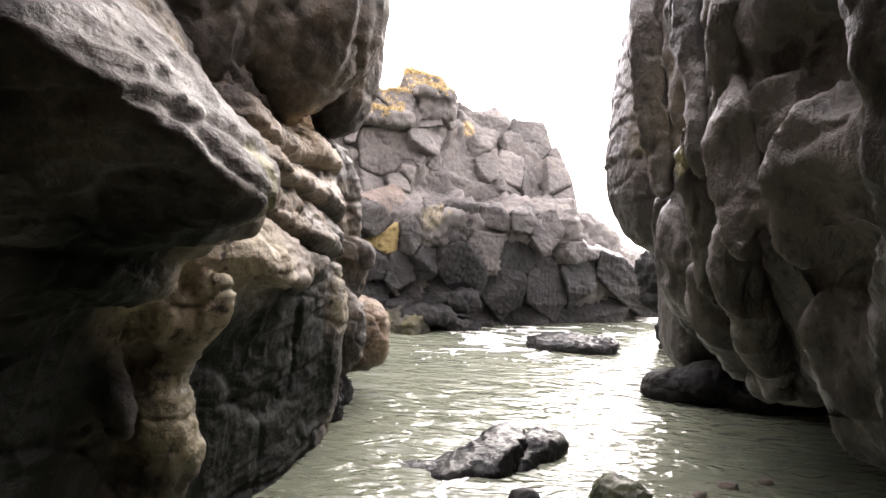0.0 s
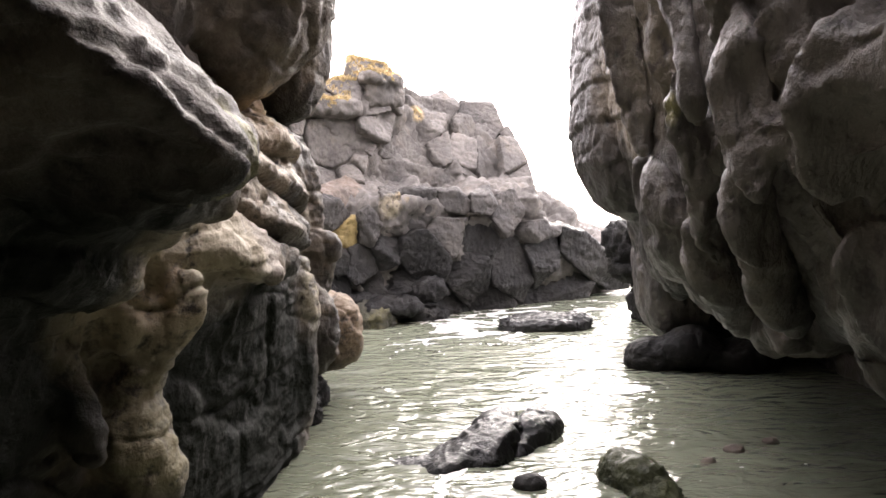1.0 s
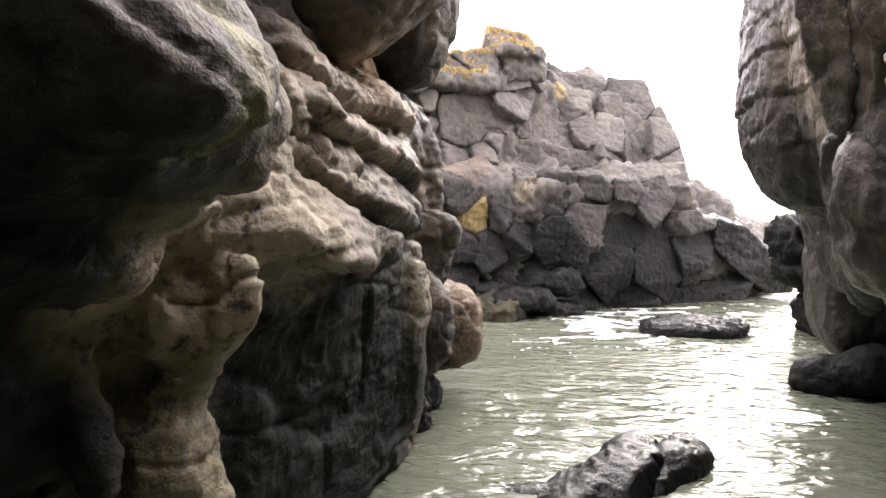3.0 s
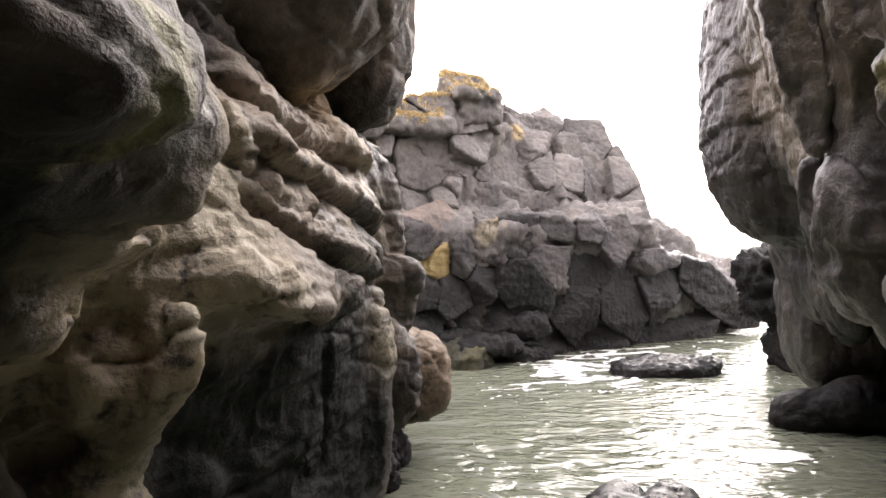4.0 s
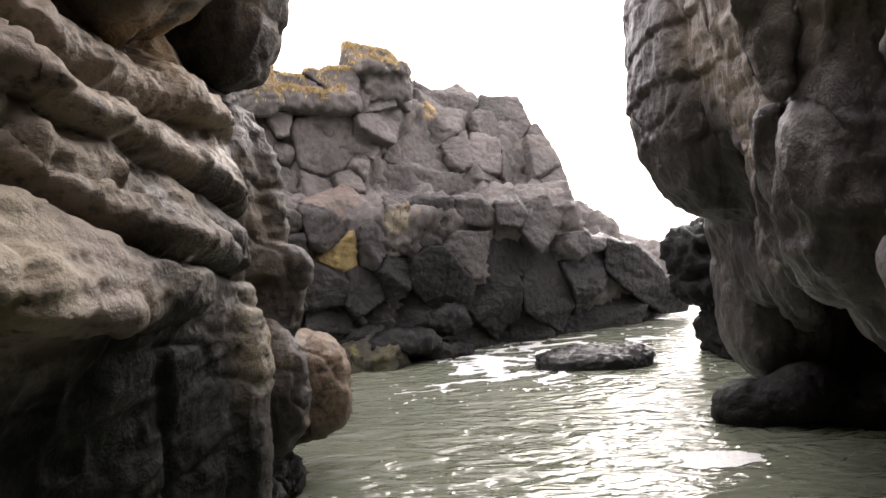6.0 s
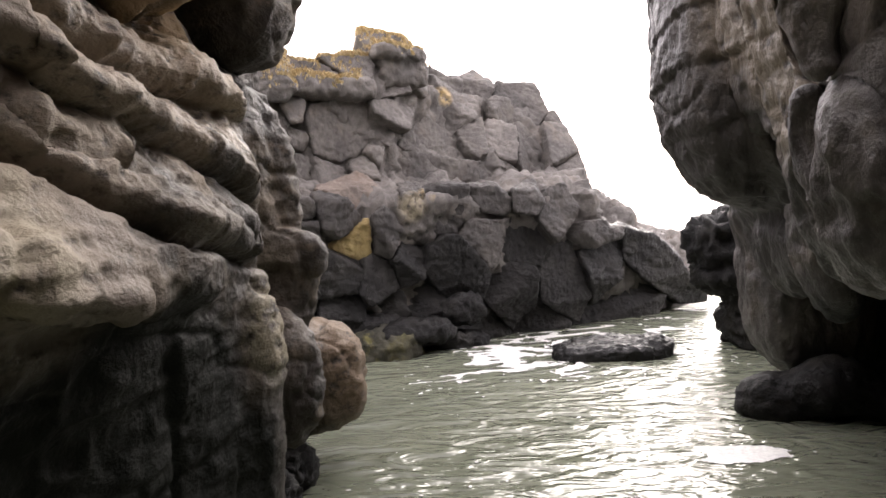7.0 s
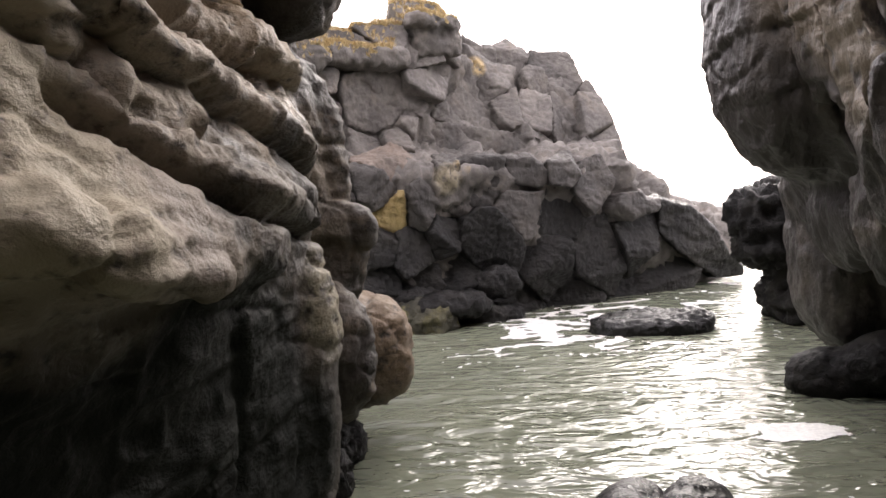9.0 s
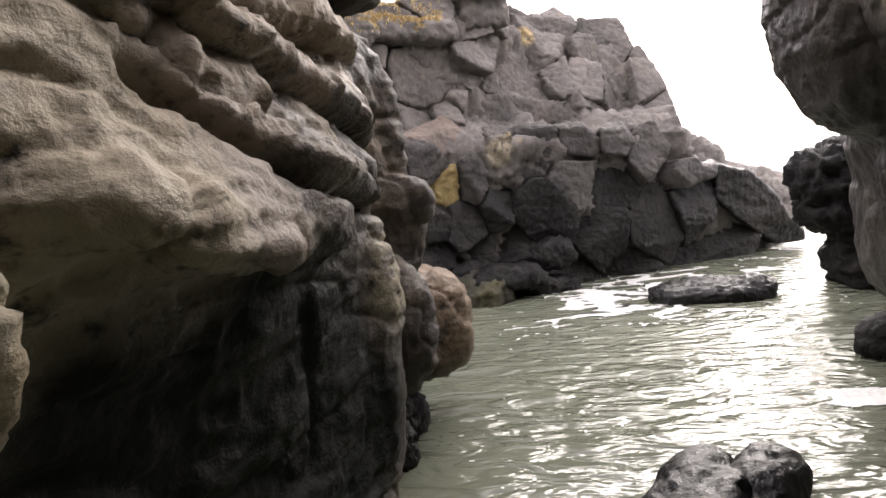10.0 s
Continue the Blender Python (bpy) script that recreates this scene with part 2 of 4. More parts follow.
class Mass:
    """A field over a box of the world, negative inside the rock."""

    def __init__(self, low, high, cell, base=None):
        self.low, self.cell = np.array(low, float), cell
        n = [int(round((b - a) / cell)) + 1 for a, b in zip(low, high)]
        self.axes = [a + cell * np.arange(m) for a, m in zip(low, n)]
        self.d = np.full(n, 9.0, np.float32)
        if base:
            x, y, z = np.meshgrid(*self.axes, indexing="ij", sparse=True)
            self.d[:] = base(x, y, z)

    def lump(self, x, y, z, rx, ry, rz, tilt=0, lean=0, turn=0, k=0.1, carve=False, square=2.0):
        r = np.array([rx, ry, rz])
        m = np.array(Euler((radians(tilt), radians(lean), radians(turn))).to_matrix())
        reach = np.sqrt((m**2 * r**2).sum(1)) * (1.0 if square <= 2 else 1.35) + k + 3 * self.cell
        cut = []
        for a, c, e in zip(self.axes, (x, y, z), reach):
            i, j = np.searchsorted(a, c - e), np.searchsorted(a, c + e)
            if i >= j:
                return self
            cut.append(slice(i, j))
        p = [a[s].reshape([-1 if q == n else 1 for q in range(3)]) - c for n, (a, s, c) in enumerate(zip(self.axes, cut, (x, y, z)))]
        q = [np.abs(m[0, n] * p[0] + m[1, n] * p[1] + m[2, n] * p[2]) / r[n] for n in range(3)]
        if square > 2:
            k0 = (q[0]**square + q[1]**square + q[2]**square) ** (1 / square) + 1e-6
            b = (k0 - 1) * r.min()
        else:
            k0 = np.sqrt(q[0]**2 + q[1]**2 + q[2]**2) + 1e-6
            k1 = np.sqrt((q[0] / r[0])**2 + (q[1] / r[1])**2 + (q[2] / r[2])**2) + 1e-6
            b = k0 * (k0 - 1) / k1
        a = self.d[tuple(cut)]
        if carve:
            b, a = -b, a
            h = np.maximum(k - np.abs(a - b), 0) / k
            self.d[tuple(cut)] = np.maximum(a, b) + h * h * k / 4
        else:
            h = np.maximum(k - np.abs(a - b), 0) / k
            self.d[tuple(cut)] = np.minimum(a, b) - h * h * k / 4
        return self

    def faces(self):
        d = self.d.copy()
        for a in range(3):           # closed at the box's sides
            e = [slice(None)] * 3
            for side in (0, -1):
                e[a] = side
                d[tuple(e)] = np.maximum(d[tuple(e)], 0.02)
        inside = d < 0
        nx, ny, nz = d.shape
        total = np.zeros((nx - 1, ny - 1, nz - 1), np.int8)
        for i in (0, 1):
            for j in (0, 1):
                for k in (0, 1):
                    total += inside[i:nx - 1 + i, j:ny - 1 + j, k:nz - 1 + k]
        active = (total > 0) & (total < 8)
        cells = np.argwhere(active)
        index = np.full(active.shape, -1, np.int64)
        index[active] = np.arange(len(cells))
        acc, cnt = np.zeros((len(cells), 3)), np.zeros(len(cells))
        corners = [(i, j, k) for i in (0, 1) for j in (0, 1) for k in (0, 1)]
        for a in corners:
            for ax in range(3):
                if a[ax]:
                    continue
                b = list(a)
                b[ax] = 1
                da = d[cells[:, 0] + a[0], cells[:, 1] + a[1], cells[:, 2] + a[2]]
                db = d[cells[:, 0] + b[0], cells[:, 1] + b[1], cells[:, 2] + b[2]]
                hit = (da < 0) != (db < 0)
                t = np.where(hit, da / np.where(hit, da - db, 1), 0)
                at = np.array(a, float)[None] + 0 * acc
                at[:, ax] = t
                acc += at * hit[:, None]
                cnt += hit
        verts = (cells + acc / cnt[:, None]) * self.cell + self.low
        quads = []
        for ax in range(3):
            u, v = (ax + 1) % 3, (ax + 2) % 3
            lo, hi = [slice(None)] * 3, [slice(None)] * 3
            lo[ax], hi[ax] = slice(0, -1), slice(1, None)
            flip = inside[tuple(lo)] != inside[tuple(hi)]
            e = np.argwhere(flip)
            e = e[(e[:, u] > 0) & (e[:, v] > 0) & (e[:, u] < d.shape[u] - 1) & (e[:, v] < d.shape[v] - 1)]
            out = inside[tuple(lo)][e[:, 0], e[:, 1], e[:, 2]]
            ring = []
            for du, dv in ((1, 1), (0, 1), (0, 0), (1, 0)):
                c = e.copy()
                c[:, u] -= du
                c[:, v] -= dv
                ring.append(index[c[:, 0], c[:, 1], c[:, 2]])
            q = np.stack(ring, 1)
            q[~out] = q[~out][:, ::-1]
            quads.append(q)
        return verts, np.concatenate(quads)


def mesh_of(name, verts, quads, material, smooth=True):
    me = bpy.data.meshes.new(name)
    me.vertices.add(len(verts))
    me.vertices.foreach_set("co", np.asarray(verts, np.float32).ravel())
    me.loops.add(4 * len(quads))
    me.loops.foreach_set("vertex_index", np.asarray(quads, np.int32).ravel())
    me.polygons.add(len(quads))
    me.polygons.foreach_set("loop_start", np.arange(0, 4 * len(quads), 4, dtype=np.int32))
    me.polygons.foreach_set("use_smooth", np.full(len(quads), smooth))
    me.update(calc_edges=True)
    me.validate()
    me.materials.append(material)
    return me


def normals_of(verts, quads):
    a = np.cross(verts[quads[:, 2]] - verts[quads[:, 0]], verts[quads[:, 3]] - verts[quads[:, 1]])
    n = np.zeros_like(verts)
    for i in range(4):
        np.add.at(n, quads[:, i], a)
    return n / (np.linalg.norm(n, axis=1, keepdims=True) + 1e-9)


def cracks(p, width, seed):
    """1 along winding lines, 0 between them."""
    q = p + 0.25 * np.stack([vnoise(p * 1.7 + 5.0 * i, seed + i) for i in range(3)], 1)
    return np.exp(-(vnoise(q, seed + 5) / width) ** 2)


def scallops(p, seed):
    """0 in the middle of each hollow, rising to sharp winding edges between them."""
    c = np.floor(p).astype(np.int64)
    best = np.full(len(p), 9.0)
    for i in (-1, 0, 1):
        for j in (-1, 0, 1):
            for k in (-1, 0, 1):
                a, b, e = c[:, 0] + i, c[:, 1] + j, c[:, 2] + k
                v = np.stack([a + 0.5 + 0.42 * hash3(a, b, e, seed), b + 0.5 + 0.42 * hash3(a, b, e, seed + 1), e + 0.5 + 0.42 * hash3(a, b, e, seed + 2)], 1)
                best = np.minimum(best, ((p - v)**2).sum(1))
    return np.minimum(best / 0.6, 1.2)


def rough_rock(name, mass, material, swell=0.05, pit=0.02, scale=2.2, stretch=(1, 1, 1), seed=0, flute=0.0, crack=0.0, flutes=(7.0, 7.0, 1.3), fins=0.0, extra=None):
    verts, quads = mass.faces()
    n = normals_of(verts, quads)
    p = verts * np.array(stretch)
    warp = p + 0.03 * np.stack([fbm(p * 2.6 + 7.0 * i, 2, 0.5, seed + 40 + i) for i in range(3)], 1)
    move = swell * fbm(warp * scale, 3, 0.5, seed) + pit * 1.25 * ridged(warp * scale * 4.2, 2, 0.55, seed + 9)
    if flute:
        move = move + flute * ridged((warp * np.array(flutes)), 3, 0.5, seed + 20)
    if fins:                     # sharp winding ribs with hollows between
        q = warp * np.array((1.7, 2.9, 0.75)) + 0.35 * np.stack([vnoise(p * 1.3 + 3.0 * i, seed + 90 + i) for i in range(3)], 1)
        rise = fins(verts) if callable(fins) else fins
        move = move + rise * ((1 - np.abs(vnoise(q, seed + 31)))**3 - 0.3)
    if extra:
        move = move + extra(verts)
    if crack:
        move = move - crack * cracks(p * np.array((1.3, 1.3, 2.6)), 0.05, seed + 60) - 0.6 * crack * cracks(p * 3.1, 0.05, seed + 70)
    verts = verts + n * move[:, None]
    return mesh_of(name, verts, quads, material)


def thing(name, label, category, kind="", group=""):
    return tagged(new(name), label, category, group, kind)


def part(name, data, parent, label=""):
    ob = new(name, data)
    ob.parent = parent
    return tagged(ob, label) if label else ob


# ---- the wall of the gully on one side: overhang, ledges, bulges ----
def step(a, b, v):
    t = np.clip((v - a) / (b - a), 0, 1)
    return t * t * (3 - 2 * t)


def ledge_zone(y):
    return step(2.85, 3.2, y) * (1 - step(4.7, 5.2, y))


def ledges(p):
    """Three shingled ledges dipping away along the wall, a dark crevice under each lip."""
    x, y = p[:, 0], p[:, 1]
    z = p[:, 2] + 0.02 * vnoise(p * np.array((2.0, 1.8, 2.0)), 410) + 0.008 * vnoise(p * 6.0, 415)
    low = np.interp(y, [2.8, 3.04, 3.19, 3.38, 3.66, 3.82, 4.1, 4.6, 5.0], [1.92, 1.83, 1.76, 1.69, 1.59, 1.555, 1.52, 1.44, 1.38])
    mid = np.interp(y, [2.8, 3.3, 3.6, 3.82, 4.07, 4.53, 4.8, 5.1], [2.12, 1.99, 1.95, 1.90, 1.875, 1.79, 1.71, 1.64])
    top = np.interp(y, [2.8, 3.2, 3.7, 4.1, 4.5, 4.85, 5.2], [2.42, 2.26, 2.13, 2.10, 2.10, 2.06, 1.98])
    s = np.where(z < low, (z - low) / 0.25, np.where(z < mid, (z - low) / (mid - low), np.where(z < top, 1 + (z - mid) / (top - mid), 2 + (z - top) / 0.34)))
    f = s - np.floor(s)
    tooth = np.where(f < 0.16, np.sqrt(np.maximum(0, 1 - (1 - f / 0.16)**2)), 1 - (np.maximum(f - 0.16, 0) / 0.84)**1.7)
    deep = 0.9 + 0.35 * fbm(np.stack([np.floor(s) * 7.3, y * 2.2, z * 3], 1), 2, 0.6, 416)
    area = ledge_zone(y) * step(-0.25, 0.0, s) * (1 - step(2.8, 3.3, s)) * step(-0.95, -0.75, x)
    rough = 0.012 * (1 - scallops(p * np.array((4.0, 2.4, 5.0)), 418)) + 0.014 * ridged(p * 6.0, 3, 0.55, 419)
    return area * (0.15 * deep * (tooth - 0.70) + rough) + weathering(p)


# profiles of the wall: how far out it stands at each height, at places along the gully
LEVELS = [-0.5, 0, 0.5, 1.0, 1.35, 1.5, 1.6, 1.8, 2.0, 2.2, 2.5, 3.0]
PROFILES = {
    -1.5: [-0.80, -0.75, -0.75, -0.70, -0.65, -0.60, -0.55, -0.50, -0.50, -0.50, -0.60, -0.80],
    0.3: [-0.85, -0.80, -0.80, -0.72, -0.66, -0.60, -0.55, -0.45, -0.40, -0.40, -0.50, -0.70],
    1.2: [-0.85, -0.80, -0.78, -0.70, -0.62, -0.52, -0.46, -0.34, -0.30, -0.30, -0.40, -0.70],
    2.1: [-0.80, -0.76, -0.74, -0.70, -0.64, -0.55, -0.46, -0.36, -0.34, -0.36, -0.50, -0.75],
    2.7: [-0.76, -0.72, -0.70, -0.66, -0.54, -0.34, -0.33, -0.40, -0.42, -0.44, -0.62, -0.90],
    3.1: [-0.68, -0.66, -0.64, -0.58, -0.42, -0.22, -0.29, -0.40, -0.50, -0.56, -0.75, -1.00],
    3.6: [-0.62, -0.60, -0.58, -0.50, -0.33, -0.24, -0.29, -0.40, -0.50, -0.60, -0.80, -1.00],
    4.0: [-0.54, -0.52, -0.51, -0.47, -0.36, -0.26, -0.28, -0.36, -0.48, -0.56, -0.80, -1.00],
    4.6: [-0.44, -0.42, -0.43, -0.43, -0.41, -0.38, -0.38, -0.42, -0.44, -0.45, -0.64, -1.10],
    5.0: [-0.50, -0.46, -0.43, -0.38, -0.44, -0.50, -0.50, -0.48, -0.46, -0.46, -0.66, -1.10],
    5.6: [-1.00, -0.95, -0.85, -0.78, -0.74, -0.74, -0.74, -0.75, -0.78, -0.85, -0.95, -1.10],
    8.0: [-2.20, -2.20, -2.10, -2.00, -2.00, -2.00, -2.00, -2.00, -2.00, -2.00, -2.00, -2.00],
}


def weathering(p):
    """Pocks, blunt knobs and worn seams all over the face."""
    q = p + 0.05 * np.stack([vnoise(p * 3.1 + 5.0 * i, 470 + i) for i in range(3)], 1)
    much = np.clip(0.5 + 0.9 * vnoise(p * np.array((1.6, 1.1, 1.6)), 474), 0.15, 1.2)
    seam = cracks(p * np.array((1.4, 0.8, 2.4)) + 0.35 * p[:, 1:2] * np.array((0, 0, 1.0)), 0.045, 476)
    much = much * (0.3 + 0.7 * step(1.15, 1.5, p[:, 2])) * (0.35 + 0.65 * step(1.6, 2.3, p[:, 1]))
    return much * (0.035 * (scallops(q * np.array((4.2, 2.9, 4.6)), 478) - 0.5) + 0.013 * (scallops(q * 11.0, 481) - 0.5)) - 0.028 * seam


def left_base(x, y, z):
    at = np.array(list(PROFILES))
    face = np.stack([np.interp(z.ravel(), LEVELS, row) for row in PROFILES.values()])
    i = np.clip(np.searchsorted(at, y.ravel()) - 1, 0, len(at) - 2)
    f = np.clip((y.ravel() - at[i]) / (at[i + 1] - at[i]), 0, 1)[:, None]
    f = 0.5 * f + 0.5 * f * f * (3 - 2 * f)
    wall = (face[i] * (1 - f) + face[i + 1] * f)[None]
    h = z + 0.2 * (y - 4.0)
    out = np.interp(h, [1.42, 1.6, 1.75, 1.9, 2.05, 2.3, 2.55, 2.8], [-0.9, -0.46, -0.34, -0.36, -0.45, -0.55, -0.7, -0.95])
    w = ledge_zone(y)
    return (x - np.maximum(wall, out * w - 1.2 * (1 - w))) * 0.85


lower = Mass((-1.5, -1.6, -0.4), (0.45, 8.0, 3.06), 0.0155, left_base)
lower.lump(-0.47, 3.3, 1.60, 0.33, 0.72, 0.11, tilt=-10, lean=42, k=0.06, square=2.8)  # bulge under the lit slope
lower.lump(-0.42, 4.0, 1.50, 0.20, 0.36, 0.11, tilt=-14, lean=38, k=0.08)
lower.lump(-0.70, 2.72, 1.86, 0.33, 0.45, 0.24, tilt=-10, lean=30, k=0.10)
lower.lump(-0.58, 4.85, 1.68, 0.16, 0.24, 0.45, lean=5, k=0.12)
lower.lump(-0.62, 3.2, 2.14, 0.26, 0.5, 0.10, tilt=-14, lean=46, turn=5, k=0.03, square=4)
lower.lump(-0.57, 4.95, 0.68, 0.23, 0.22, 0.66, lean=2, k=0.10, square=3)           # pale rib with holes
lower.lump(-0.46, 5.42, 0.76, 0.22, 0.26, 0.37, lean=-4, k=0.04)
lower.lump(-0.50, 6.30, 0.60, 0.31, 0.34, 0.33, tilt=6, lean=-10, turn=8, k=0.05, square=2.6)   # snout over the water
lower.lump(-0.60, 6.05, 0.80, 0.22, 0.3, 0.17, k=0.06)
lower.lump(-0.62, 5.74, 1.40, 0.36, 0.28, 0.14, lean=10, tilt=-8, turn=14, k=0.05, square=3)    # nose
lower.lump(-0.56, 5.74, 1.16, 0.22, 0.2, 0.28, lean=14, k=0.06, square=2.6)
lower.lump(-0.62, 5.8, 1.85, 0.20, 0.2, 0.5, lean=-8, k=0.06)            # column under the far overhang
lower.lump(-0.82, 5.5, 1.8, 0.34, 0.55, 0.7, k=0.08)
lower.lump(-0.55, 5.9, 1.62, 0.12, 0.14, 0.12, k=0.04)
lower.lump(-0.58, 2.30, 0.78, 0.17, 0.20, 0.27, lean=-6, k=0.06)         # knee of flowstone
lower.lump(-0.64, 2.28, 0.35, 0.17, 0.20, 0.45, lean=-6, k=0.08)
lower.lump(-0.62, 2.34, 1.10, 0.12, 0.13, 0.14, k=0.07)                  # flutes over the knee
lower.lump(-0.66, 1.95, 1.12, 0.07, 0.10, 0.26, lean=-12, k=0.06)
lower.lump(-0.37, 2.35, 1.43, 0.075, 0.085, 0.12, lean=16, k=0.09)       # small spike and its stem
lower.lump(-0.46, 2.37, 1.28, 0.095, 0.12, 0.20, lean=38, k=0.11)
lower.lump(-0.56, 2.2, 1.36, 0.08, 0.10, 0.15, lean=18, k=0.08)
lower.lump(-0.80, 0.6, 0.6, 0.22, 0.6, 0.6, k=0.2)
for y, z, r in ((4.93, 1.15, 0.022), (4.98, 1.08, 0.018), (5.06, 1.0, 0.02), (4.9, 1.02, 0.014)):      # holes in the pale rib
    lower.lump(-0.35, y, z, 0.06, r, r, k=0.01, carve=True)
# the near overhang: a brow whose crisp lip runs down to a blunt tip
lower.lump(-0.14, 0.98, 2.20, 0.47, 0.62, 0.15, tilt=-6, lean=44, turn=-10, k=0.05, square=2.5)
lower.lump(-0.34, 1.15, 1.94, 0.40, 0.66, 0.20, tilt=-6, lean=12, k=0.08)
lower.lump(-0.12, 1.60, 1.97, 0.21, 0.26, 0.16, tilt=-12, lean=26, k=0.05, square=2.8)
lower.lump(-0.44, 2.06, 2.10, 0.36, 0.52, 0.17, tilt=-12, lean=50, k=0.08)
lower.lump(-0.36, 1.75, 1.78, 0.22, 0.42, 0.14, tilt=-8, lean=10, k=0.08)
lower.lump(-0.50, 1.5, 1.62, 0.25, 0.55, 0.12, tilt=-8, k=0.06)
lower.lump(-0.06, 0.72, 2.36, 0.05, 0.03, 0.03, tilt=20, lean=40, turn=30, k=0.01, carve=True)         # small pits in its top
lower.lump(-0.10, 0.92, 2.40, 0.03, 0.05, 0.03, lean=40, k=0.01, carve=True)
gx, gy, gz = np.meshgrid(*lower.axes, indexing="ij", sparse=True)
under = 0.08 * (gx - 0.07) - 0.62 * (gy - 0.60) - 0.85 * (gz - 2.12)          # the brow is cut off flat beneath
under = under - 2.0 * np.maximum(0, -0.32 - gx) - 3.0 * np.maximum(0, gy - 1.75) - 3.0 * np.maximum(0, 1.56 - gz)
blend = np.maximum(0.03 - np.abs(lower.d - under), 0) / 0.03
lower.d = (np.maximum(lower.d, under) + blend * blend * 0.0075).astype(np.float32)
lower.d = np.maximum(lower.d, gz - 3.0).astype(np.float32)
lower.lump(-1.0, -1.2, 1.6, 0.55, 1.2, 1.2, k=0.2)
rock_wall_left = tagged(new("wall_west"), "dark sea-worn rock wall with ledges, bulges and an overhang above the water", "rock wall", kind="structure")
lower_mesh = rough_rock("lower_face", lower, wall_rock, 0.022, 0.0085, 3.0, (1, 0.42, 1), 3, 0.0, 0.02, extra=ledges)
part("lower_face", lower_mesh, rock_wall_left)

upper = Mass((-2.4, -2.6, 2.3), (0.5, 8.2, 5.2), 0.036, lambda x, y, z: x + 1.05 + np.maximum(0, y - 5.6) * 0.8)
upper.lump(-0.76, 4.35, 3.25, 0.72, 0.85, 0.82, k=0.1)
upper.lump(-0.80, 5.58, 3.32, 0.50, 0.46, 0.92, k=0.06, square=4.5)
upper.lump(-0.70, 5.0, 3.9, 0.5, 0.9, 0.9, k=0.2)
upper.lump(-1.1, 3.2, 3.1, 0.55, 0.7, 0.8, k=0.15)
upper.d = np.maximum(upper.d, (upper.axes[2][None, None, :] - np.interp(upper.axes[1], [-3, 1.5, 3.4, 4.4, 6, 8], [4.5, 4.2, 3.6, 4.5, 4.6, 4.0])[None, :, None]) * 0.7).astype(np.float32)
part("upper_face", rough_rock("upper_face", upper, wall_rock, 0.03, 0.014, 1.9, (1, 1, 0.6), 31, 0.004, 0.03, fins=0.07), rock_wall_left)


# ---- the wall on the other side, leaning out over the water ----
def right_base(x, y, z):
    z = z - 0.17 * np.interp(y, [3.8, 4.8, 6.2, 6.9], [0, 1, 1, 0])
    xs = np.interp(z, [-0.5, 0, 0.45, 0.75, 0.9, 1.0, 1.12, 1.3, 1.7, 2.0, 2.3, 2.8, 3.5, 5], [4.2, 4.1, 3.9, 3.55, 3.05, 2.66, 2.54, 2.40, 2.14, 2.06, 1.98, 1.90, 1.90, 1.95])
    xs = np.minimum(xs + np.interp(y, [-1, 1, 2, 4.9, 6, 7.4, 9], [0.25, 0.15, 0.0, 0.0, 0.1, 0.15, 1.6]), 4.2)
    return (xs - x) * 0.85


right = Mass((1.35, -1.8, -0.3), (4.5, 9.0, 4.9), 0.021, right_base)
right.lump(2.65, 6.85, 2.9, 0.81, 0.72, 1.44, lean=3, k=0.05, square=3)                     # far outer mass with its chin
right.lump(2.70, 7.5, 2.0, 0.5, 0.5, 0.55, k=0.12)
right.lump(2.25, 6.02, 2.78, 0.17, 0.22, 0.72, lean=-4, turn=8, k=0.015, square=4)            # slanting slabs
right.lump(2.31, 5.48, 2.30, 0.19, 0.20, 0.90, lean=-8, turn=10, k=0.02, square=4)
right.lump(2.36, 5.30, 1.55, 0.16, 0.16, 0.40, lean=-14, k=0.03, square=3)
right.lump(2.10, 5.2, 3.0, 0.12, 0.12, 0.6, lean=-8, k=0.02, square=3)
right.lump(2.46, 5.8, 1.24, 0.15, 0.26, 0.4, lean=-14, k=0.04)
right.lump(2.20, 4.45, 1.58, 0.22, 0.26, 0.40, lean=-22, tilt=10, k=0.04, square=2.6)          # crest
right.lump(2.10, 4.75, 1.62, 0.12, 0.10, 0.36, lean=-20, k=0.03)
right.lump(2.42, 4.35, 1.14, 0.17, 0.30, 0.22, lean=-28, k=0.05)
right.lump(1.87, 4.42, 2.75, 0.16, 0.14, 0.75, lean=-6, turn=18, k=0.04)          # winding ribs
right.lump(1.86, 3.15, 2.65, 0.10, 0.09, 0.55, tilt=-8, lean=-4, turn=20, k=0.04)
right.lump(2.00, 3.42, 1.85, 0.12, 0.10, 0.62, tilt=20, lean=-24, turn=10, k=0.04)
right.lump(2.28, 3.85, 1.25, 0.12, 0.10, 0.42, tilt=24, lean=-34, k=0.04)
right.lump(1.86, 2.50, 2.62, 0.09, 0.08, 0.38, tilt=10, lean=-10, k=0.04)
right.lump(1.94, 2.40, 2.12, 0.11, 0.09, 0.42, tilt=-4, lean=-6, turn=10, k=0.03)
right.lump(2.00, 2.55, 1.72, 0.10, 0.08, 0.34, tilt=18, lean=-14, k=0.03)
right.lump(2.22, 2.95, 1.38, 0.11, 0.09, 0.46, tilt=34, lean=-32, k=0.03)
right.lump(2.46, 3.34, 1.06, 0.09, 0.11, 0.14, tilt=20, lean=-20, k=0.03)         # tooth at the lip
right.lump(2.05, 2.80, 1.95, 0.09, 0.08, 0.40, tilt=16, lean=-20, k=0.03)
right.lump(2.15, 2.02, 2.04, 0.22, 0.45, 0.10, tilt=-14, lean=24, turn=12, k=0.10)        # shelf beside the ribs
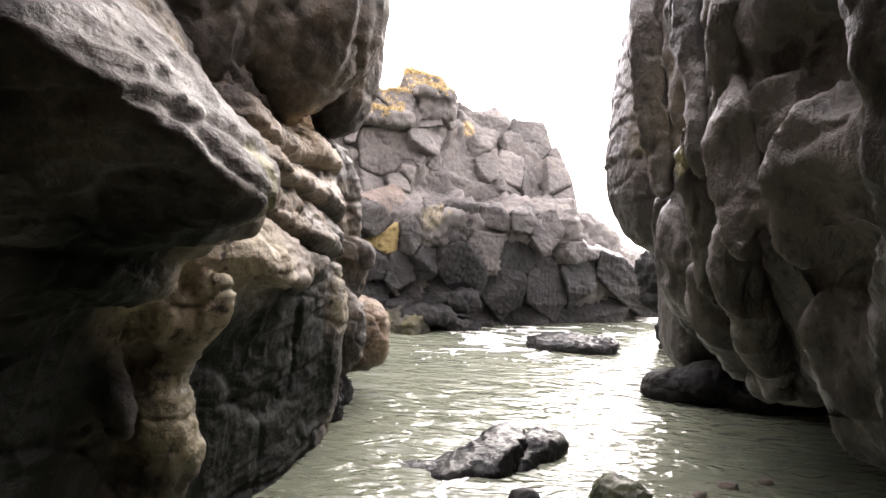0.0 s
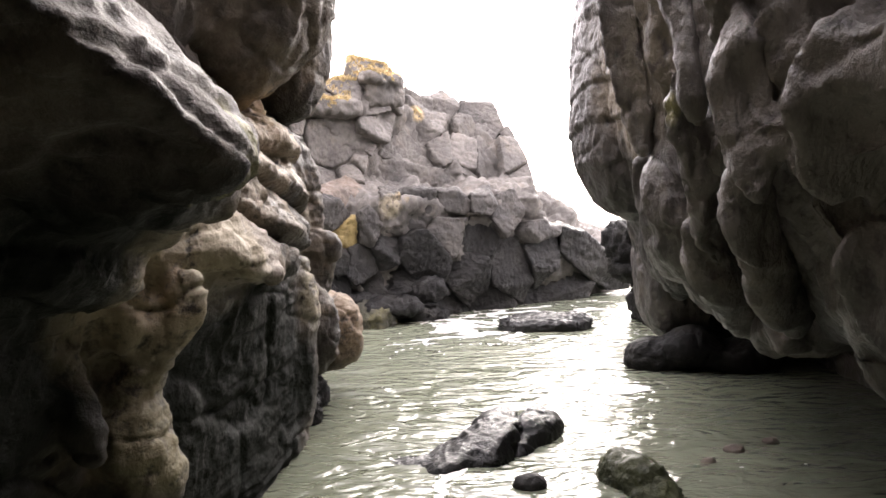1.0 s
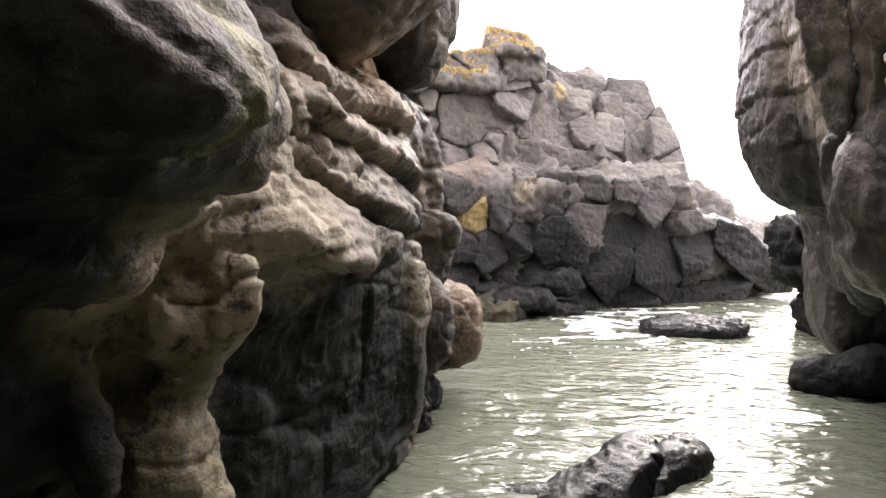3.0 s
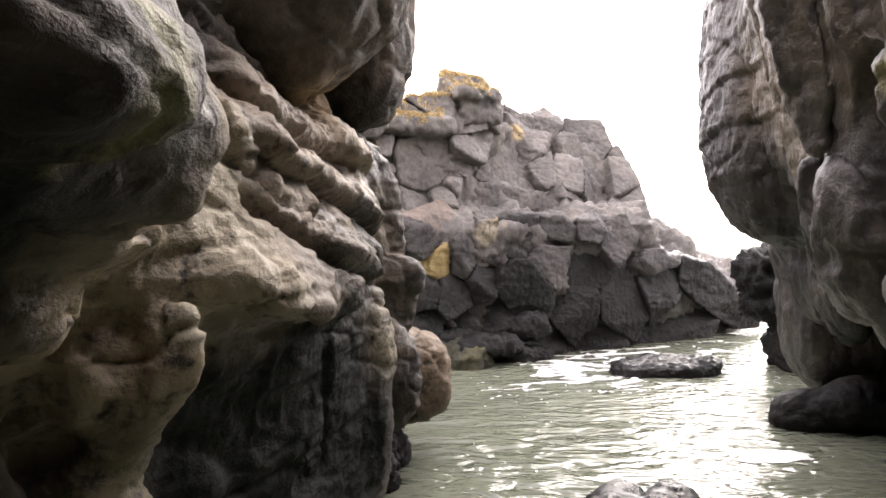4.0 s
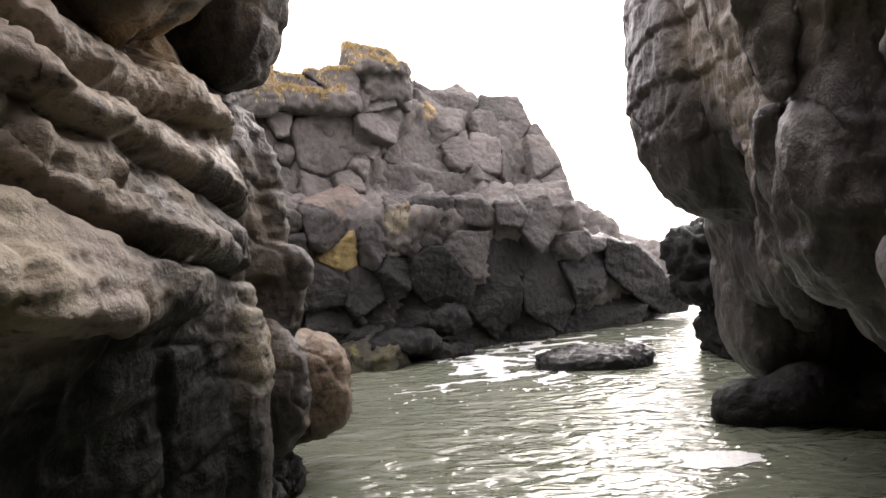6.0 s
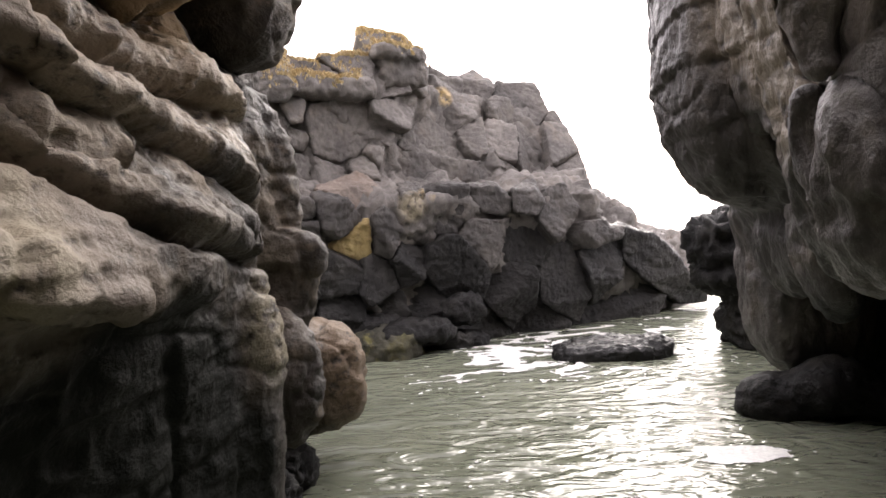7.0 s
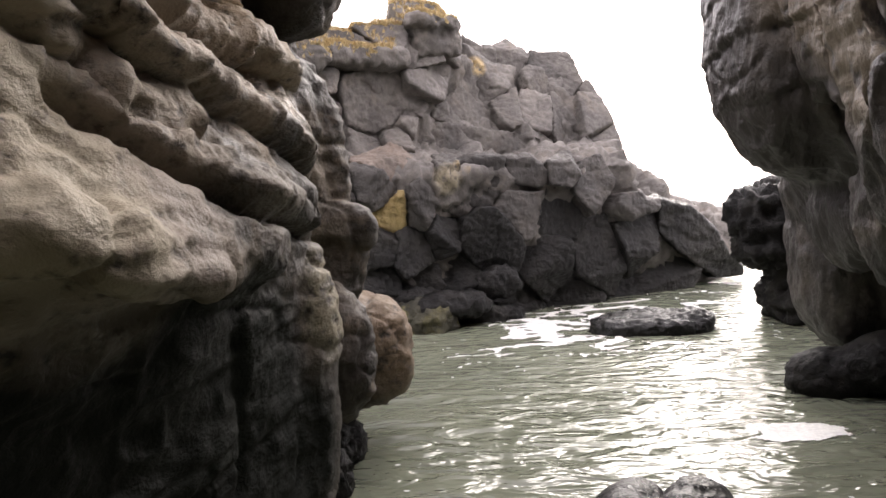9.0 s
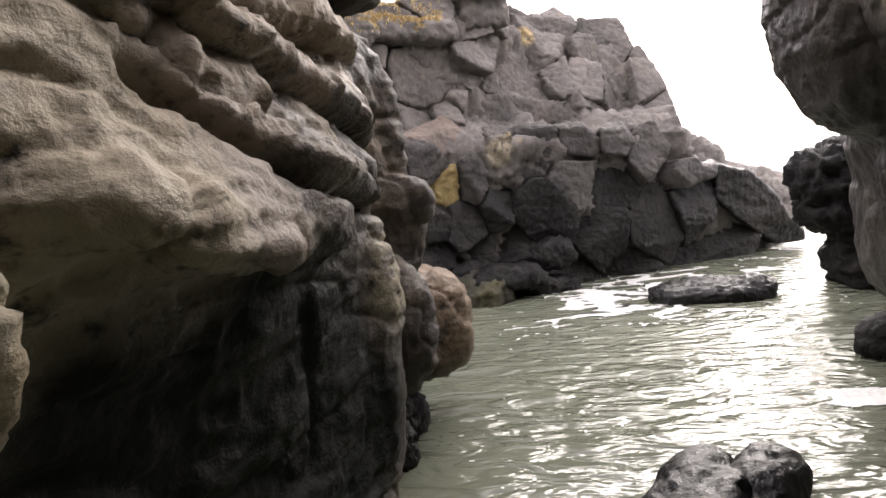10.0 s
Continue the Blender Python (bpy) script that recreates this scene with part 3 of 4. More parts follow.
right.lump(2.50, 1.5, 2.02, 0.42, 0.7, 0.12, tilt=-8, lean=14, k=0.12)
right.lump(2.46, 2.35, 1.36, 0.20, 0.50, 0.22, tilt=-10, lean=-30, k=0.10)        # lips under the hollow
right.lump(2.72, 2.55, 1.08, 0.20, 0.5, 0.13, tilt=-14, lean=-20, k=0.06)
right.lump(2.58, 1.7, 1.40, 0.20, 0.6, 0.20, lean=-20, k=0.10)
right.lump(2.66, 3.6, 1.0, 0.16, 0.5, 0.13, tilt=-10, k=0.05)
right.lump(2.26, 5.25, 1.62, 0.15, 0.18, 0.34, lean=-16, k=0.04, square=3)
right.lump(2.88, 7.5, 1.42, 0.42, 0.42, 0.36, k=0.06, square=2.6)
right.lump(2.98, 7.58, 0.82, 0.43, 0.42, 0.60, lean=-5, k=0.05, square=3)             # far lower slab
right.lump(2.58, 6.75, 1.18, 0.14, 0.45, 0.3, lean=-12, k=0.06)
right.lump(2.36, 4.93, 2.34, 0.56, 0.30, 0.46, lean=-10, k=0.02, carve=True)
right.lump(2.12, 5.74, 2.55, 0.16, 0.035, 0.75, lean=-8, k=0.01, carve=True)          # slits beside the slabs
right.lump(2.10, 6.06, 2.70, 0.10, 0.025, 0.45, tilt=8, lean=-6, k=0.01, carve=True)
right.lump(2.16, 5.40, 2.75, 0.10, 0.025, 0.50, tilt=-8, lean=-8, k=0.01, carve=True)
right.lump(2.28, 5.98, 1.74, 0.20, 0.24, 0.26, lean=-10, k=0.03, carve=True)         # dark hollow over the crest
right.lump(2.14, 4.00, 1.95, 0.20, 0.18, 0.50, lean=-14, k=0.06, carve=True)
right.lump(1.94, 3.72, 2.65, 0.16, 0.22, 0.55, lean=-6, k=0.08, carve=True)           # hollows between the ribs
right.lump(1.96, 2.82, 2.45, 0.12, 0.14, 0.40, lean=-8, k=0.06, carve=True)
right.lump(2.22, 3.10, 1.72, 0.12, 0.14, 0.34, tilt=24, lean=-24, k=0.06, carve=True)
right.lump(2.06, 1.9, 2.55, 0.22, 0.42, 0.22, k=0.14, carve=True)                     # above and under the shelf
right.lump(2.18, 1.95, 1.68, 0.24, 0.42, 0.20, lean=-14, k=0.04, carve=True)
right.lump(2.9, -1.0, 1.8, 0.95, 1.6, 1.4, k=0.3)
right.lump(3.7, 8.0, 0.5, 0.8, 0.6, 0.9, k=0.2)
right.d = np.maximum(right.d, (right.axes[2][None, None, :] - np.interp(right.axes[1], [-3, 2, 4, 6, 7.6, 9], [4.8, 4.7, 4.6, 4.5, 4.3, 3.0])[None, :, None]) * 0.7).astype(np.float32)
rock_wall_right = tagged(new("wall_east"), "dark ribbed rock wall leaning out over the water", "rock wall", kind="structure")


def beds(p):
    """Level cracks and beds of the far outer mass."""
    s = (p[:, 2] + 0.12 * p[:, 1] + 0.07 * vnoise(p * 1.6, 430) + 0.03 * vnoise(p * 5, 431)) / 0.34
    f = s - np.floor(s)
    return 0.05 * np.clip(0.55 + 0.8 * vnoise(p * 1.3, 432), 0, 1) * step(5.7, 6.1, p[:, 1]) * step(1.5, 1.9, p[:, 2]) * (np.minimum(f / 0.12, 1) - 0.5 * f - 0.5)


def hollows(p):
    """Elongated scalloped hollows with sharp edges."""
    q = p + 0.16 * np.stack([fbm(p * 1.5 + 7.0 * i, 2, 0.5, 440 + i) for i in range(3)], 1)
    q = q + 0.25 * q[:, 2:3] * np.array((0.0, 1.0, 0.0))
    deep = 0.10 * (1 - step(5.0, 5.6, p[:, 1])) + 0.03
    deep = deep * step(0.2, 0.9, p[:, 2]) * (0.45 + 0.55 * step(0.9, 1.5, p[:, 2]))
    return deep * (scallops(q * np.array((1.6, 3.4, 0.62)), 450) - 0.55) + 0.3 * deep * (scallops(q * np.array((3.4, 6.6, 1.5)), 460) - 0.55) + beds(p)


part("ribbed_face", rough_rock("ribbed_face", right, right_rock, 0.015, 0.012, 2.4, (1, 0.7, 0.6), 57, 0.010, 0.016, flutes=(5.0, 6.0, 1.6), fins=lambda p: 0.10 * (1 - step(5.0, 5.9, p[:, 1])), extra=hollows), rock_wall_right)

# unseen rock heightening both walls, added to narrow the sky's light
def high_rock(name, label, parent, low, high, base, material, seed):
    m = Mass(low, high, 0.1, base)
    part(name, rough_rock(name, m, material, 0.16, 0.05, 1.0, seed=seed, crack=0.05), parent, label)


high_rock("high_face", "", rock_wall_left, (-3.6, -3.5, 3.7), (0.6, 8.6, 6.6),
          lambda x, y, z: np.maximum(x - np.interp(z, [3.7, 4.4, 6.6], [-1.3, -1.0, -1.4]) + np.maximum(0, y - 5.4) * 0.9, z - 5.9), wall_rock, 240)
high_rock("high_face", "", rock_wall_right, (1.4, -3.5, 4.1), (5.6, 8.6, 6.6),
          lambda x, y, z: np.maximum(np.interp(z, [4.1, 4.6, 6.6], [2.45, 2.4, 2.9]) + np.maximum(0, y - 6.9) * 1.0 - x, z - 5.5), right_rock, 241)

# ---- unseen rock added behind and over the camera to hold off sky light ----
closing = Mass((-2.6, -6.0, -0.4), (4.8, 1.7, 5.6), 0.1, lambda x, y, z: y + 3.4 + 0 * x)
closing.lump(-1.9, -2.4, 1.8, 1.0, 1.9, 3.2, k=0.3)
closing.lump(3.6, -2.4, 1.8, 1.3, 1.9, 3.2, k=0.3)
closing.lump(0.9, -2.2, 4.7, 3.6, 3.3, 1.4, k=0.4)
closing_ob = tagged(new("wall_south", rough_rock("wall_south", closing, right_rock, 0.15, 0.04, 1.1, seed=77)), "unseen dark rock added behind and overhead to hold off light", "rock wall", kind="structure")


# ---- the jointed cliff ----
cliff = tagged(new("cliff"), "grey jointed rock cliff of angular blocks with yellow grass on top", "cliff", kind="structure")


def cliff_base(x, y, z):
    low = np.interp(z, [-0.5, 0, 0.2, 0.5, 1.1, 1.65, 1.8], [10.9, 10.75, 10.7, 10.5, 10.42, 10.3, 10.6])
    up = np.interp(z, [1.8, 1.95, 2.3, 3.0, 3.4, 4], [0.0, 0.65, 0.85, 1.45, 2.0, 2.8])
    back = np.interp(x, [-1.2, -0.5, 0.3, 1.2], [0.75, 0.75, 1.0, 1.05])
    left = np.interp(x, [-1.1, -0.3, 0.2], [1.0, 0.6, 0.0]) * np.interp(z, [2.4, 3.2, 3.8], [0, 0.7, 1.3])
    return low + up * back - left + 0.57 * x - y


TOP_X = [-3.4, -1.4, -0.98, -0.85, -0.35, -0.2, 0.1, 0.25, 0.45, 0.58, 0.75, 1.3, 1.44, 1.6, 1.74, 1.86, 1.95, 2.06, 2.65, 3.0, 3.2, 3.5]
TOP_Z = [3.1, 3.12, 3.15, 3.48, 3.46, 3.28, 3.08, 3.1, 3.2, 3.03, 3.0, 2.93, 2.88, 2.55, 2.08, 1.72, 1.25, 0.95, 0.84, 0.5, 0.1, -0.2]


def cliff_field(x, y, z):
    return np.maximum(cliff_base(x, y, z) * 0.8, (z - np.interp(x, TOP_X, TOP_Z)) * 0.6)


body = Mass((-3.4, 8.0, -0.3), (4.2, 15.5, 4.2), 0.05, lambda x, y, z: cliff_field(x, y, z) + 0.09)
part("body", rough_rock("body", body, cliff_rock, 0.09, 0.04, 2.0, seed=90, crack=0.05), cliff)

def face_at(x, z):
    """Where the cliff's face lies at x and z."""
    lo, hi = 6.0, 16.0
    for _ in range(30):
        mid = (lo + hi) / 2
        lo, hi = (mid, hi) if cliff_base(x, mid, z) > 0 else (lo, mid)
    return lo


SEEDS = []                       # place, size and material of each block of the cliff


def block(x, y, z, w, h, material=None, label=""):
    SEEDS.append((x, y, z, w, h, material or cliff_rock, label))


block(-1.07, 10.64, 3.07, 0.66, 0.43)
block(-0.44, 11.33, 3.36, 0.79, 0.42)
block(-1.09, 10.72, 2.55, 0.74, 0.82)
block(-0.52, 11.08, 2.80, 0.70, 0.46)
block(0.13, 11.93, 2.81, 0.94, 0.37)
block(-0.07, 11.42, 2.37, 0.86, 0.50)
block(0.44, 11.82, 2.37, 0.39, 0.54)
block(0.43, 12.60, 3.17, 0.68, 0.35)
block(1.07, 12.68, 2.88, 1.01, 0.49)
block(0.15, 12.34, 3.21, 0.62, 0.46)
block(0.88, 12.44, 2.76, 0.46, 0.39)
block(1.15, 12.18, 2.26, 0.45, 0.84)
block(1.59, 12.40, 2.19, 0.52, 0.88)
block(-0.06, 11.24, 2.01, 1.35, 0.43)
block(-0.92, 10.66, 2.06, 0.34, 0.27)
block(-1.21, 10.51, 2.04, 0.45, 0.27)
block(0.70, 11.73, 1.97, 0.65, 0.39)
block(1.82, 12.30, 1.93, 0.35, 1.07)
block(-0.95, 10.77, 3.22, 0.67, 0.47)
block(-0.55, 11.07, 3.01, 0.55, 0.27)
block(0.77, 12.01, 2.35, 0.46, 0.53)
block(-0.87, 10.09, 1.76, 0.95, 0.34, ledge_rock)
block(-0.25, 10.27, 1.49, 0.40, 0.56)
block(0.14, 10.49, 1.60, 0.51, 0.47)
block(0.60, 10.76, 1.63, 0.48, 0.34)
block(1.00, 10.99, 1.62, 0.50, 0.33)
block(1.34, 11.19, 1.39, 0.51, 0.64)
block(-0.99, 9.85, 1.51, 0.51, 0.30)
block(-0.87, 9.92, 1.28, 0.34, 0.39, yellow_rock, "block coated with yellow lichen")
block(-0.57, 10.09, 1.34, 0.44, 0.45)
block(-0.37, 10.24, 1.01, 0.34, 0.45)
block(-0.70, 10.06, 0.86, 0.51, 0.45)
block(0.49, 10.71, 1.22, 0.66, 0.55)
block(0.87, 10.94, 1.06, 0.69, 0.57)
block(1.90, 11.55, 0.75, 0.77, 0.44)
block(2.62, 11.97, 0.67, 1.02, 0.60)
block(2.31, 11.95, 0.30, 1.61, 0.49)
block(0.11, 10.52, 0.88, 0.70, 0.65)
block(0.78, 10.94, 0.59, 0.67, 0.67)
block(1.41, 11.31, 0.58, 0.70, 0.72)
block(-0.22, 10.39, 0.54, 0.70, 0.47)
block(-0.55, 10.20, 0.47, 0.64, 0.30)
block(-1.03, 9.87, 0.90, 0.48, 0.42)
block(-1.04, 9.91, 0.54, 0.55, 0.43)
crown = Mass((-2.3, 9.8, 2.7), (0.2, 12.6, 4.0), 0.035)
crown.lump(-0.54, 11.35, 3.44, 0.34, 0.42, 0.085, lean=5, turn=34, k=0.015, square=7)
crown.lump(-0.50, 11.45, 3.25, 0.31, 0.42, 0.22, turn=24, lean=-4, k=0.02, square=6)
crown.lump(-1.40, 10.95, 3.02, 0.62, 0.65, 0.14, lean=3, turn=28, k=0.03, square=5)
part("crown", rough_rock("crown", crown, cliff_rock, 0.02, 0.018, 2.6, seed=95, crack=0.02), cliff)

rng = random.Random(5)
for _ in range(6000):            # smaller and outlying blocks between those
    if len(SEEDS) >= 120:
        break
    z, x = rng.uniform(0.1, 3.4), rng.uniform(-2.4, 3.1)
    if z > np.interp(x, TOP_X, TOP_Z):
        continue
    y, size = face_at(x, z), rng.choice((0.22, 0.32, 0.5)) if z > 1.7 or x < -1.1 else 0.55
    if all(((x - q[0]) / (0.5 * (q[3] + size)))**2 + ((z - q[2]) / (0.5 * (q[4] + 0.8 * size)))**2 > 0.8 for q in SEEDS):
        SEEDS.append((x, y, z, size, 0.8 * size, cliff_rock, ""))
# blocks take darker rock in two steps the lower they stand
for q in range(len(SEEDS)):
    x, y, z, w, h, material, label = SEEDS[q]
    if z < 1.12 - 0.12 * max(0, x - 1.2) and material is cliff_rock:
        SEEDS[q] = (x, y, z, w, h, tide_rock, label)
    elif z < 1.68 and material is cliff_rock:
        SEEDS[q] = (x, y, z, w, h, mid_dark_rock, label)

PLACES = np.array([q[:3] for q in SEEDS])
SIZES = np.array([(q[3], 0.7 * max(q[3], q[4]) + 0.15, q[4]) for q in SEEDS]) / 2
for i, (x, y, z, w, h, material, label) in enumerate(SEEDS):
    rng = random.Random(1000 + i)
    c = PLACES[i]
    reach = np.array((min(0.9, w * 0.5 + 0.3), 0.6, min(0.7, h * 0.5 + 0.3)))
    m = Mass(c - reach, c + reach, 0.024)
    P = np.stack(np.meshgrid(*m.axes, indexing="ij"), -1).reshape(-1, 3)
    f = cliff_field(P[:, 0], P[:, 1], P[:, 2])
    band = (f < 0.3) & (f > -0.55)
    m.d[:] = np.where(f >= 0.3, 0.2, 0.05).reshape(m.d.shape)
    P, f = P[band], f[band]
    rough_f = f + 0.06 * fbm(P * 1.3, 2, 0.5, 530)
    wob = P + 0.05 * np.stack([vnoise(P * 2.0 + 3.0 * a, 500 + a) for a in range(3)], 1)
    cell = np.full(len(P), -9.0)
    for j in np.argsort(((PLACES - c)**2).sum(1))[1:20]:
        v = PLACES[j] - c        # a joint between the two, nearer to the smaller one
        ln = np.linalg.norm(v) + 1e-6
        v = v / ln
        a, b = np.linalg.norm(v * SIZES[i]), np.linalg.norm(v * SIZES[j])
        cell = np.maximum(cell, (wob - c) @ v - ln * a / (a + b) + (rng.choice((-0.012, -0.006, 0.002)) if z < 1.15 else rng.choice((0.003, 0.009, 0.016))))
    g = np.array((0.45, -0.86, 0.1 if z < 1.7 else 0.4)) + np.array([rng.uniform(-0.42, 0.42) * (1.25 if z < 1.15 else 1) for _ in range(3)])
    g = g / np.linalg.norm(g)
    front = (P - c) @ g - rng.uniform(-0.03, 0.17)
    for _ in range(1 if z < 1.15 else 4):           # broken corners
        g2 = np.array((0.2, -0.5, 0.3)) + np.array([rng.uniform(-1, 1) for _ in range(3)])
        g2 = g2 / np.linalg.norm(g2)
        front = np.maximum(front, (P - c) @ g2 - np.abs(g2 * SIZES[i]).sum() * rng.uniform(0.5, 0.85))
    solid = np.maximum(np.maximum(front, rough_f - 0.17), -(f + 0.5))
    m.d.reshape(-1)[band] = np.maximum(cell, solid)
    if (m.d < 0).sum() < 30:
        continue
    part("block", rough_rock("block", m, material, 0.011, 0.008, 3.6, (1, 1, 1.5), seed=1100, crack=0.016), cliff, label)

# ---- far rocks beyond the cliff ----
def boulder(name, label, mass, material, swell=0.04, pit=0.015, scale=3.0, seed=0, category="boulder"):
    return tagged(new(name, rough_rock(name, mass, material, swell, pit, scale, seed=seed)), label, category)


outcrop = tagged(new("rock_outcrop"), "grey craggy rock outcrop beyond the cliff", "rock outcrop")
for i, (x, y, z, rx, ry, rz) in enumerate(((2.25, 15.4, 0.2, 0.75, 1.0, 1.45), (2.95, 15.4, 0.0, 0.72, 1.0, 1.05), (3.55, 15.5, -0.1, 0.5, 0.8, 0.95))):
    m = Mass((x - rx - 0.3, y - ry - 0.3, -0.3), (x + rx + 0.3, y + ry + 0.3, z + rz + 0.3), 0.06)
    m.lump(x, y, z, rx, ry, rz, k=0.1, square=2.5)
    part("crag", rough_rock("crag", m, cliff_rock, 0.12, 0.05, 1.8, seed=140 + i, crack=0.06), outcrop)

pile = Mass((2.3, 9.0, -0.3), (5.2, 12.2, 2.0), 0.04)
pile.lump(3.12, 9.85, 1.12, 0.50, 0.40, 0.27, lean=-14, k=0.06, square=3.4)
pile.lump(3.20, 9.80, 0.72, 0.52, 0.42, 0.30, lean=16, turn=14, k=0.06, square=3.4)
pile.lump(3.42, 9.75, 0.22, 0.48, 0.42, 0.40, lean=-18, k=0.08, square=3)
pile.lump(4.0, 10.0, 0.6, 0.7, 0.6, 0.85, k=0.1)
tagged(new("wet_boulder", rough_rock("wet_boulder", pile, wet_rock, 0.07, 0.04, 2.6, seed=150, crack=0.06)), "wet black boulders at the foot of the rock wall", "boulder")

# ---- rocks in the water ----
raft = Mass((0.8, 8.8, -0.3), (2.7, 10.4, 0.5), 0.022)
raft.lump(1.75, 9.5, 0.03, 0.58, 0.36, 0.12, turn=-6, k=0.04, square=3.5)
raft.lump(2.1, 9.42, 0.09, 0.25, 0.22, 0.1, k=0.04)
boulder("flat_rock", "flat wet black rock awash in foaming water", raft, slick_rock, 0.025, 0.012, 4, 160, "rock")

split = tagged(new("split_rock"), "wet black split rock standing out of the water", "rock")
near = Mass((0.0, 3.4, -0.35), (1.8, 5.7, 0.6), 0.018)
near.lump(0.91, 4.78, -0.05, 0.19, 0.52, 0.22, turn=-22, tilt=9, lean=-30, k=0.04, square=2.4)
near.lump(1.02, 4.62, -0.04, 0.08, 0.34, 0.20, turn=-24, tilt=8, lean=-12, k=0.03, square=3)
near.lump(0.62, 4.50, -0.05, 0.20, 0.36, 0.11, turn=-26, tilt=6, lean=-22, k=0.05, square=3)
near.lump(0.36, 4.45, -0.04, 0.20, 0.12, 0.06, turn=14, k=0.05)
part("slab", rough_rock("slab", near, slick_rock, 0.014, 0.006, 3, seed=172, crack=0.010), split)
near = Mass((0.6, 4.0, -0.35), (1.9, 5.7, 0.6), 0.018)
near.lump(1.24, 5.0, -0.01, 0.17, 0.28, 0.17, turn=-24, lean=24, tilt=4, k=0.04, square=2.8)
near.lump(1.12, 4.72, -0.05, 0.12, 0.2, 0.12, turn=-24, k=0.04)
part("slab", rough_rock("slab", near, slick_rock, 0.012, 0.006, 3, seed=173, crack=0.008), split)

green = Mass((1.2, 3.2, -0.3), (2.4, 4.8, 0.5), 0.02)
green.lump(1.74, 3.98, -0.01, 0.15, 0.25, 0.18, turn=20, lean=14, k=0.04, square=3)
green.lump(1.85, 3.8, -0.06, 0.17, 0.2, 0.14, k=0.05)
boulder("small_boulder", "small wet boulder with green algae in the water", green, green_rock, 0.02, 0.01, 5, 180)

toe = Mass((1.9, 6.2, -0.3), (4.2, 7.9, 0.8), 0.025)
toe.lump(2.62, 7.1, 0.08, 0.32, 0.24, 0.18, k=0.05)
toe.lump(2.95, 6.95, 0.2, 0.3, 0.26, 0.2, k=0.05)
toe.lump(3.4, 6.9, 0.1, 0.4, 0.3, 0.2, k=0.08)
boulder("long_boulder", "long smooth boulder lying under the overhanging wall", toe, wet_rock, 0.03, 0.01, 4, 190)

foot = Mass((-1.2, 5.2, -0.3), (-0.2, 6.7, 0.6), 0.02)
foot.lump(-0.66, 5.95, 0.1, 0.2, 0.28, 0.2, k=0.05)
foot.lump(-0.56, 5.48, 0.06, 0.16, 0.2, 0.18, k=0.04)
foot.lump(-0.72, 6.2, 0.28, 0.2, 0.2, 0.14, k=0.04)
boulder("wet_boulder", "wet glistening boulder under the rock snout", foot, wet_rock, 0.03, 0.014, 5, 195)

pebble = Mass((0.8, 3.6, -0.2), (1.5, 4.3, 0.3), 0.02)
pebble.lump(1.12, 3.95, 0.0, 0.1, 0.08, 0.07, k=0.03)
boulder("stone", "small wet stone beside the split rock", pebble, wet_rock, 0.01, 0.006, 6, 200, "stone")


def base_boulder(x, y, z, rx, ry, rz, seed, material=cliff_rock, turn=0):
    m = Mass((x - rx - 0.2, y - ry - 0.2, -0.3), (x + rx + 0.2, y + ry + 0.2, z + rz + 0.2), 0.03)
    m.lump(x, y, z, rx, ry, rz, turn=turn, k=0.05, square=2.6)
    tagged(boulder("boulder", "low wet boulder at the foot of the cliff", m, material, 0.05, 0.025, 3.2, seed), group="boulders under the cliff")


base_boulder(-0.62, 9.95, 0.08, 0.42, 0.3, 0.2, 210, lichen_rock, 10)
base_boulder(-0.25, 10.1, 0.22, 0.4, 0.25, 0.12, 211, tide_rock, 20)
base_boulder(0.22, 10.35, 0.04, 0.3, 0.2, 0.14, 212, wet_rock, 25)
base_boulder(-0.75, 10.15, 0.3, 0.45, 0.25, 0.12, 213, tide_rock, 15)
base_boulder(0.2, 10.45, 0.42, 0.25, 0.2, 0.16, 214, tide_rock, 25)

for px, py, pr, pseed in ((2.55, 4.55, 0.07, 221), (2.85, 4.7, 0.06, 222), (2.3, 4.3, 0.05, 223)):
    m = Mass((px - 0.2, py - 0.2, -0.15), (px + 0.2, py + 0.2, 0.2), 0.015)
    m.lump(px, py, -0.01, pr, pr * 0.8, 0.04, k=0.02)
    tagged(boulder("pebble", "reddish pebble breaking the shallow water", m, ledge_rock, 0.008, 0.004, 8, pseed, "stone"), group="pebbles in the shallows")

# ---- water, sea bed, foam ----
def sheet(x0, x1, y0, y1, step):
    xs, ys = np.arange(x0, x1 + step / 2, step), np.arange(y0, y1 + step / 2, step)
    gx, gy = np.meshgrid(xs, ys, indexing="ij")
    n, m = gx.shape
    idx = np.arange(n * m).reshape(n, m)
    q = np.stack([idx[:-1, :-1], idx[1:, :-1], idx[1:, 1:], idx[:-1, 1:]], -1).reshape(-1, 4)
    return np.stack([gx.ravel(), gy.ravel(), 0 * gx.ravel()], 1), q


wv, wq = sheet(-3.0, 6.0, -4.0, 14.0, 0.05)
c, s = math.cos(radians(-18)), math.sin(radians(-18))
wp = np.stack([(wv[:, 0] * c - wv[:, 1] * s) * 0.8, (wv[:, 0] * s + wv[:, 1] * c) * 2.2, 0 * wv[:, 0]], 1)
wv[:, 2] = 0.012 * fbm(wp * 1.4, 3, 0.5, 300)
tagged(new("water", mesh_of("water", wv, wq, water_mat)), "murky green-grey sea water with small ripples", "water", kind="structure")
big, bq = sheet(-2400, 2400, -2400, 2400, 160)
big[:, 2] = -0.06
tagged(new("ground", mesh_of("ground", big, bq, water_mat)), "open grey sea reaching the horizon", "sea", kind="structure")


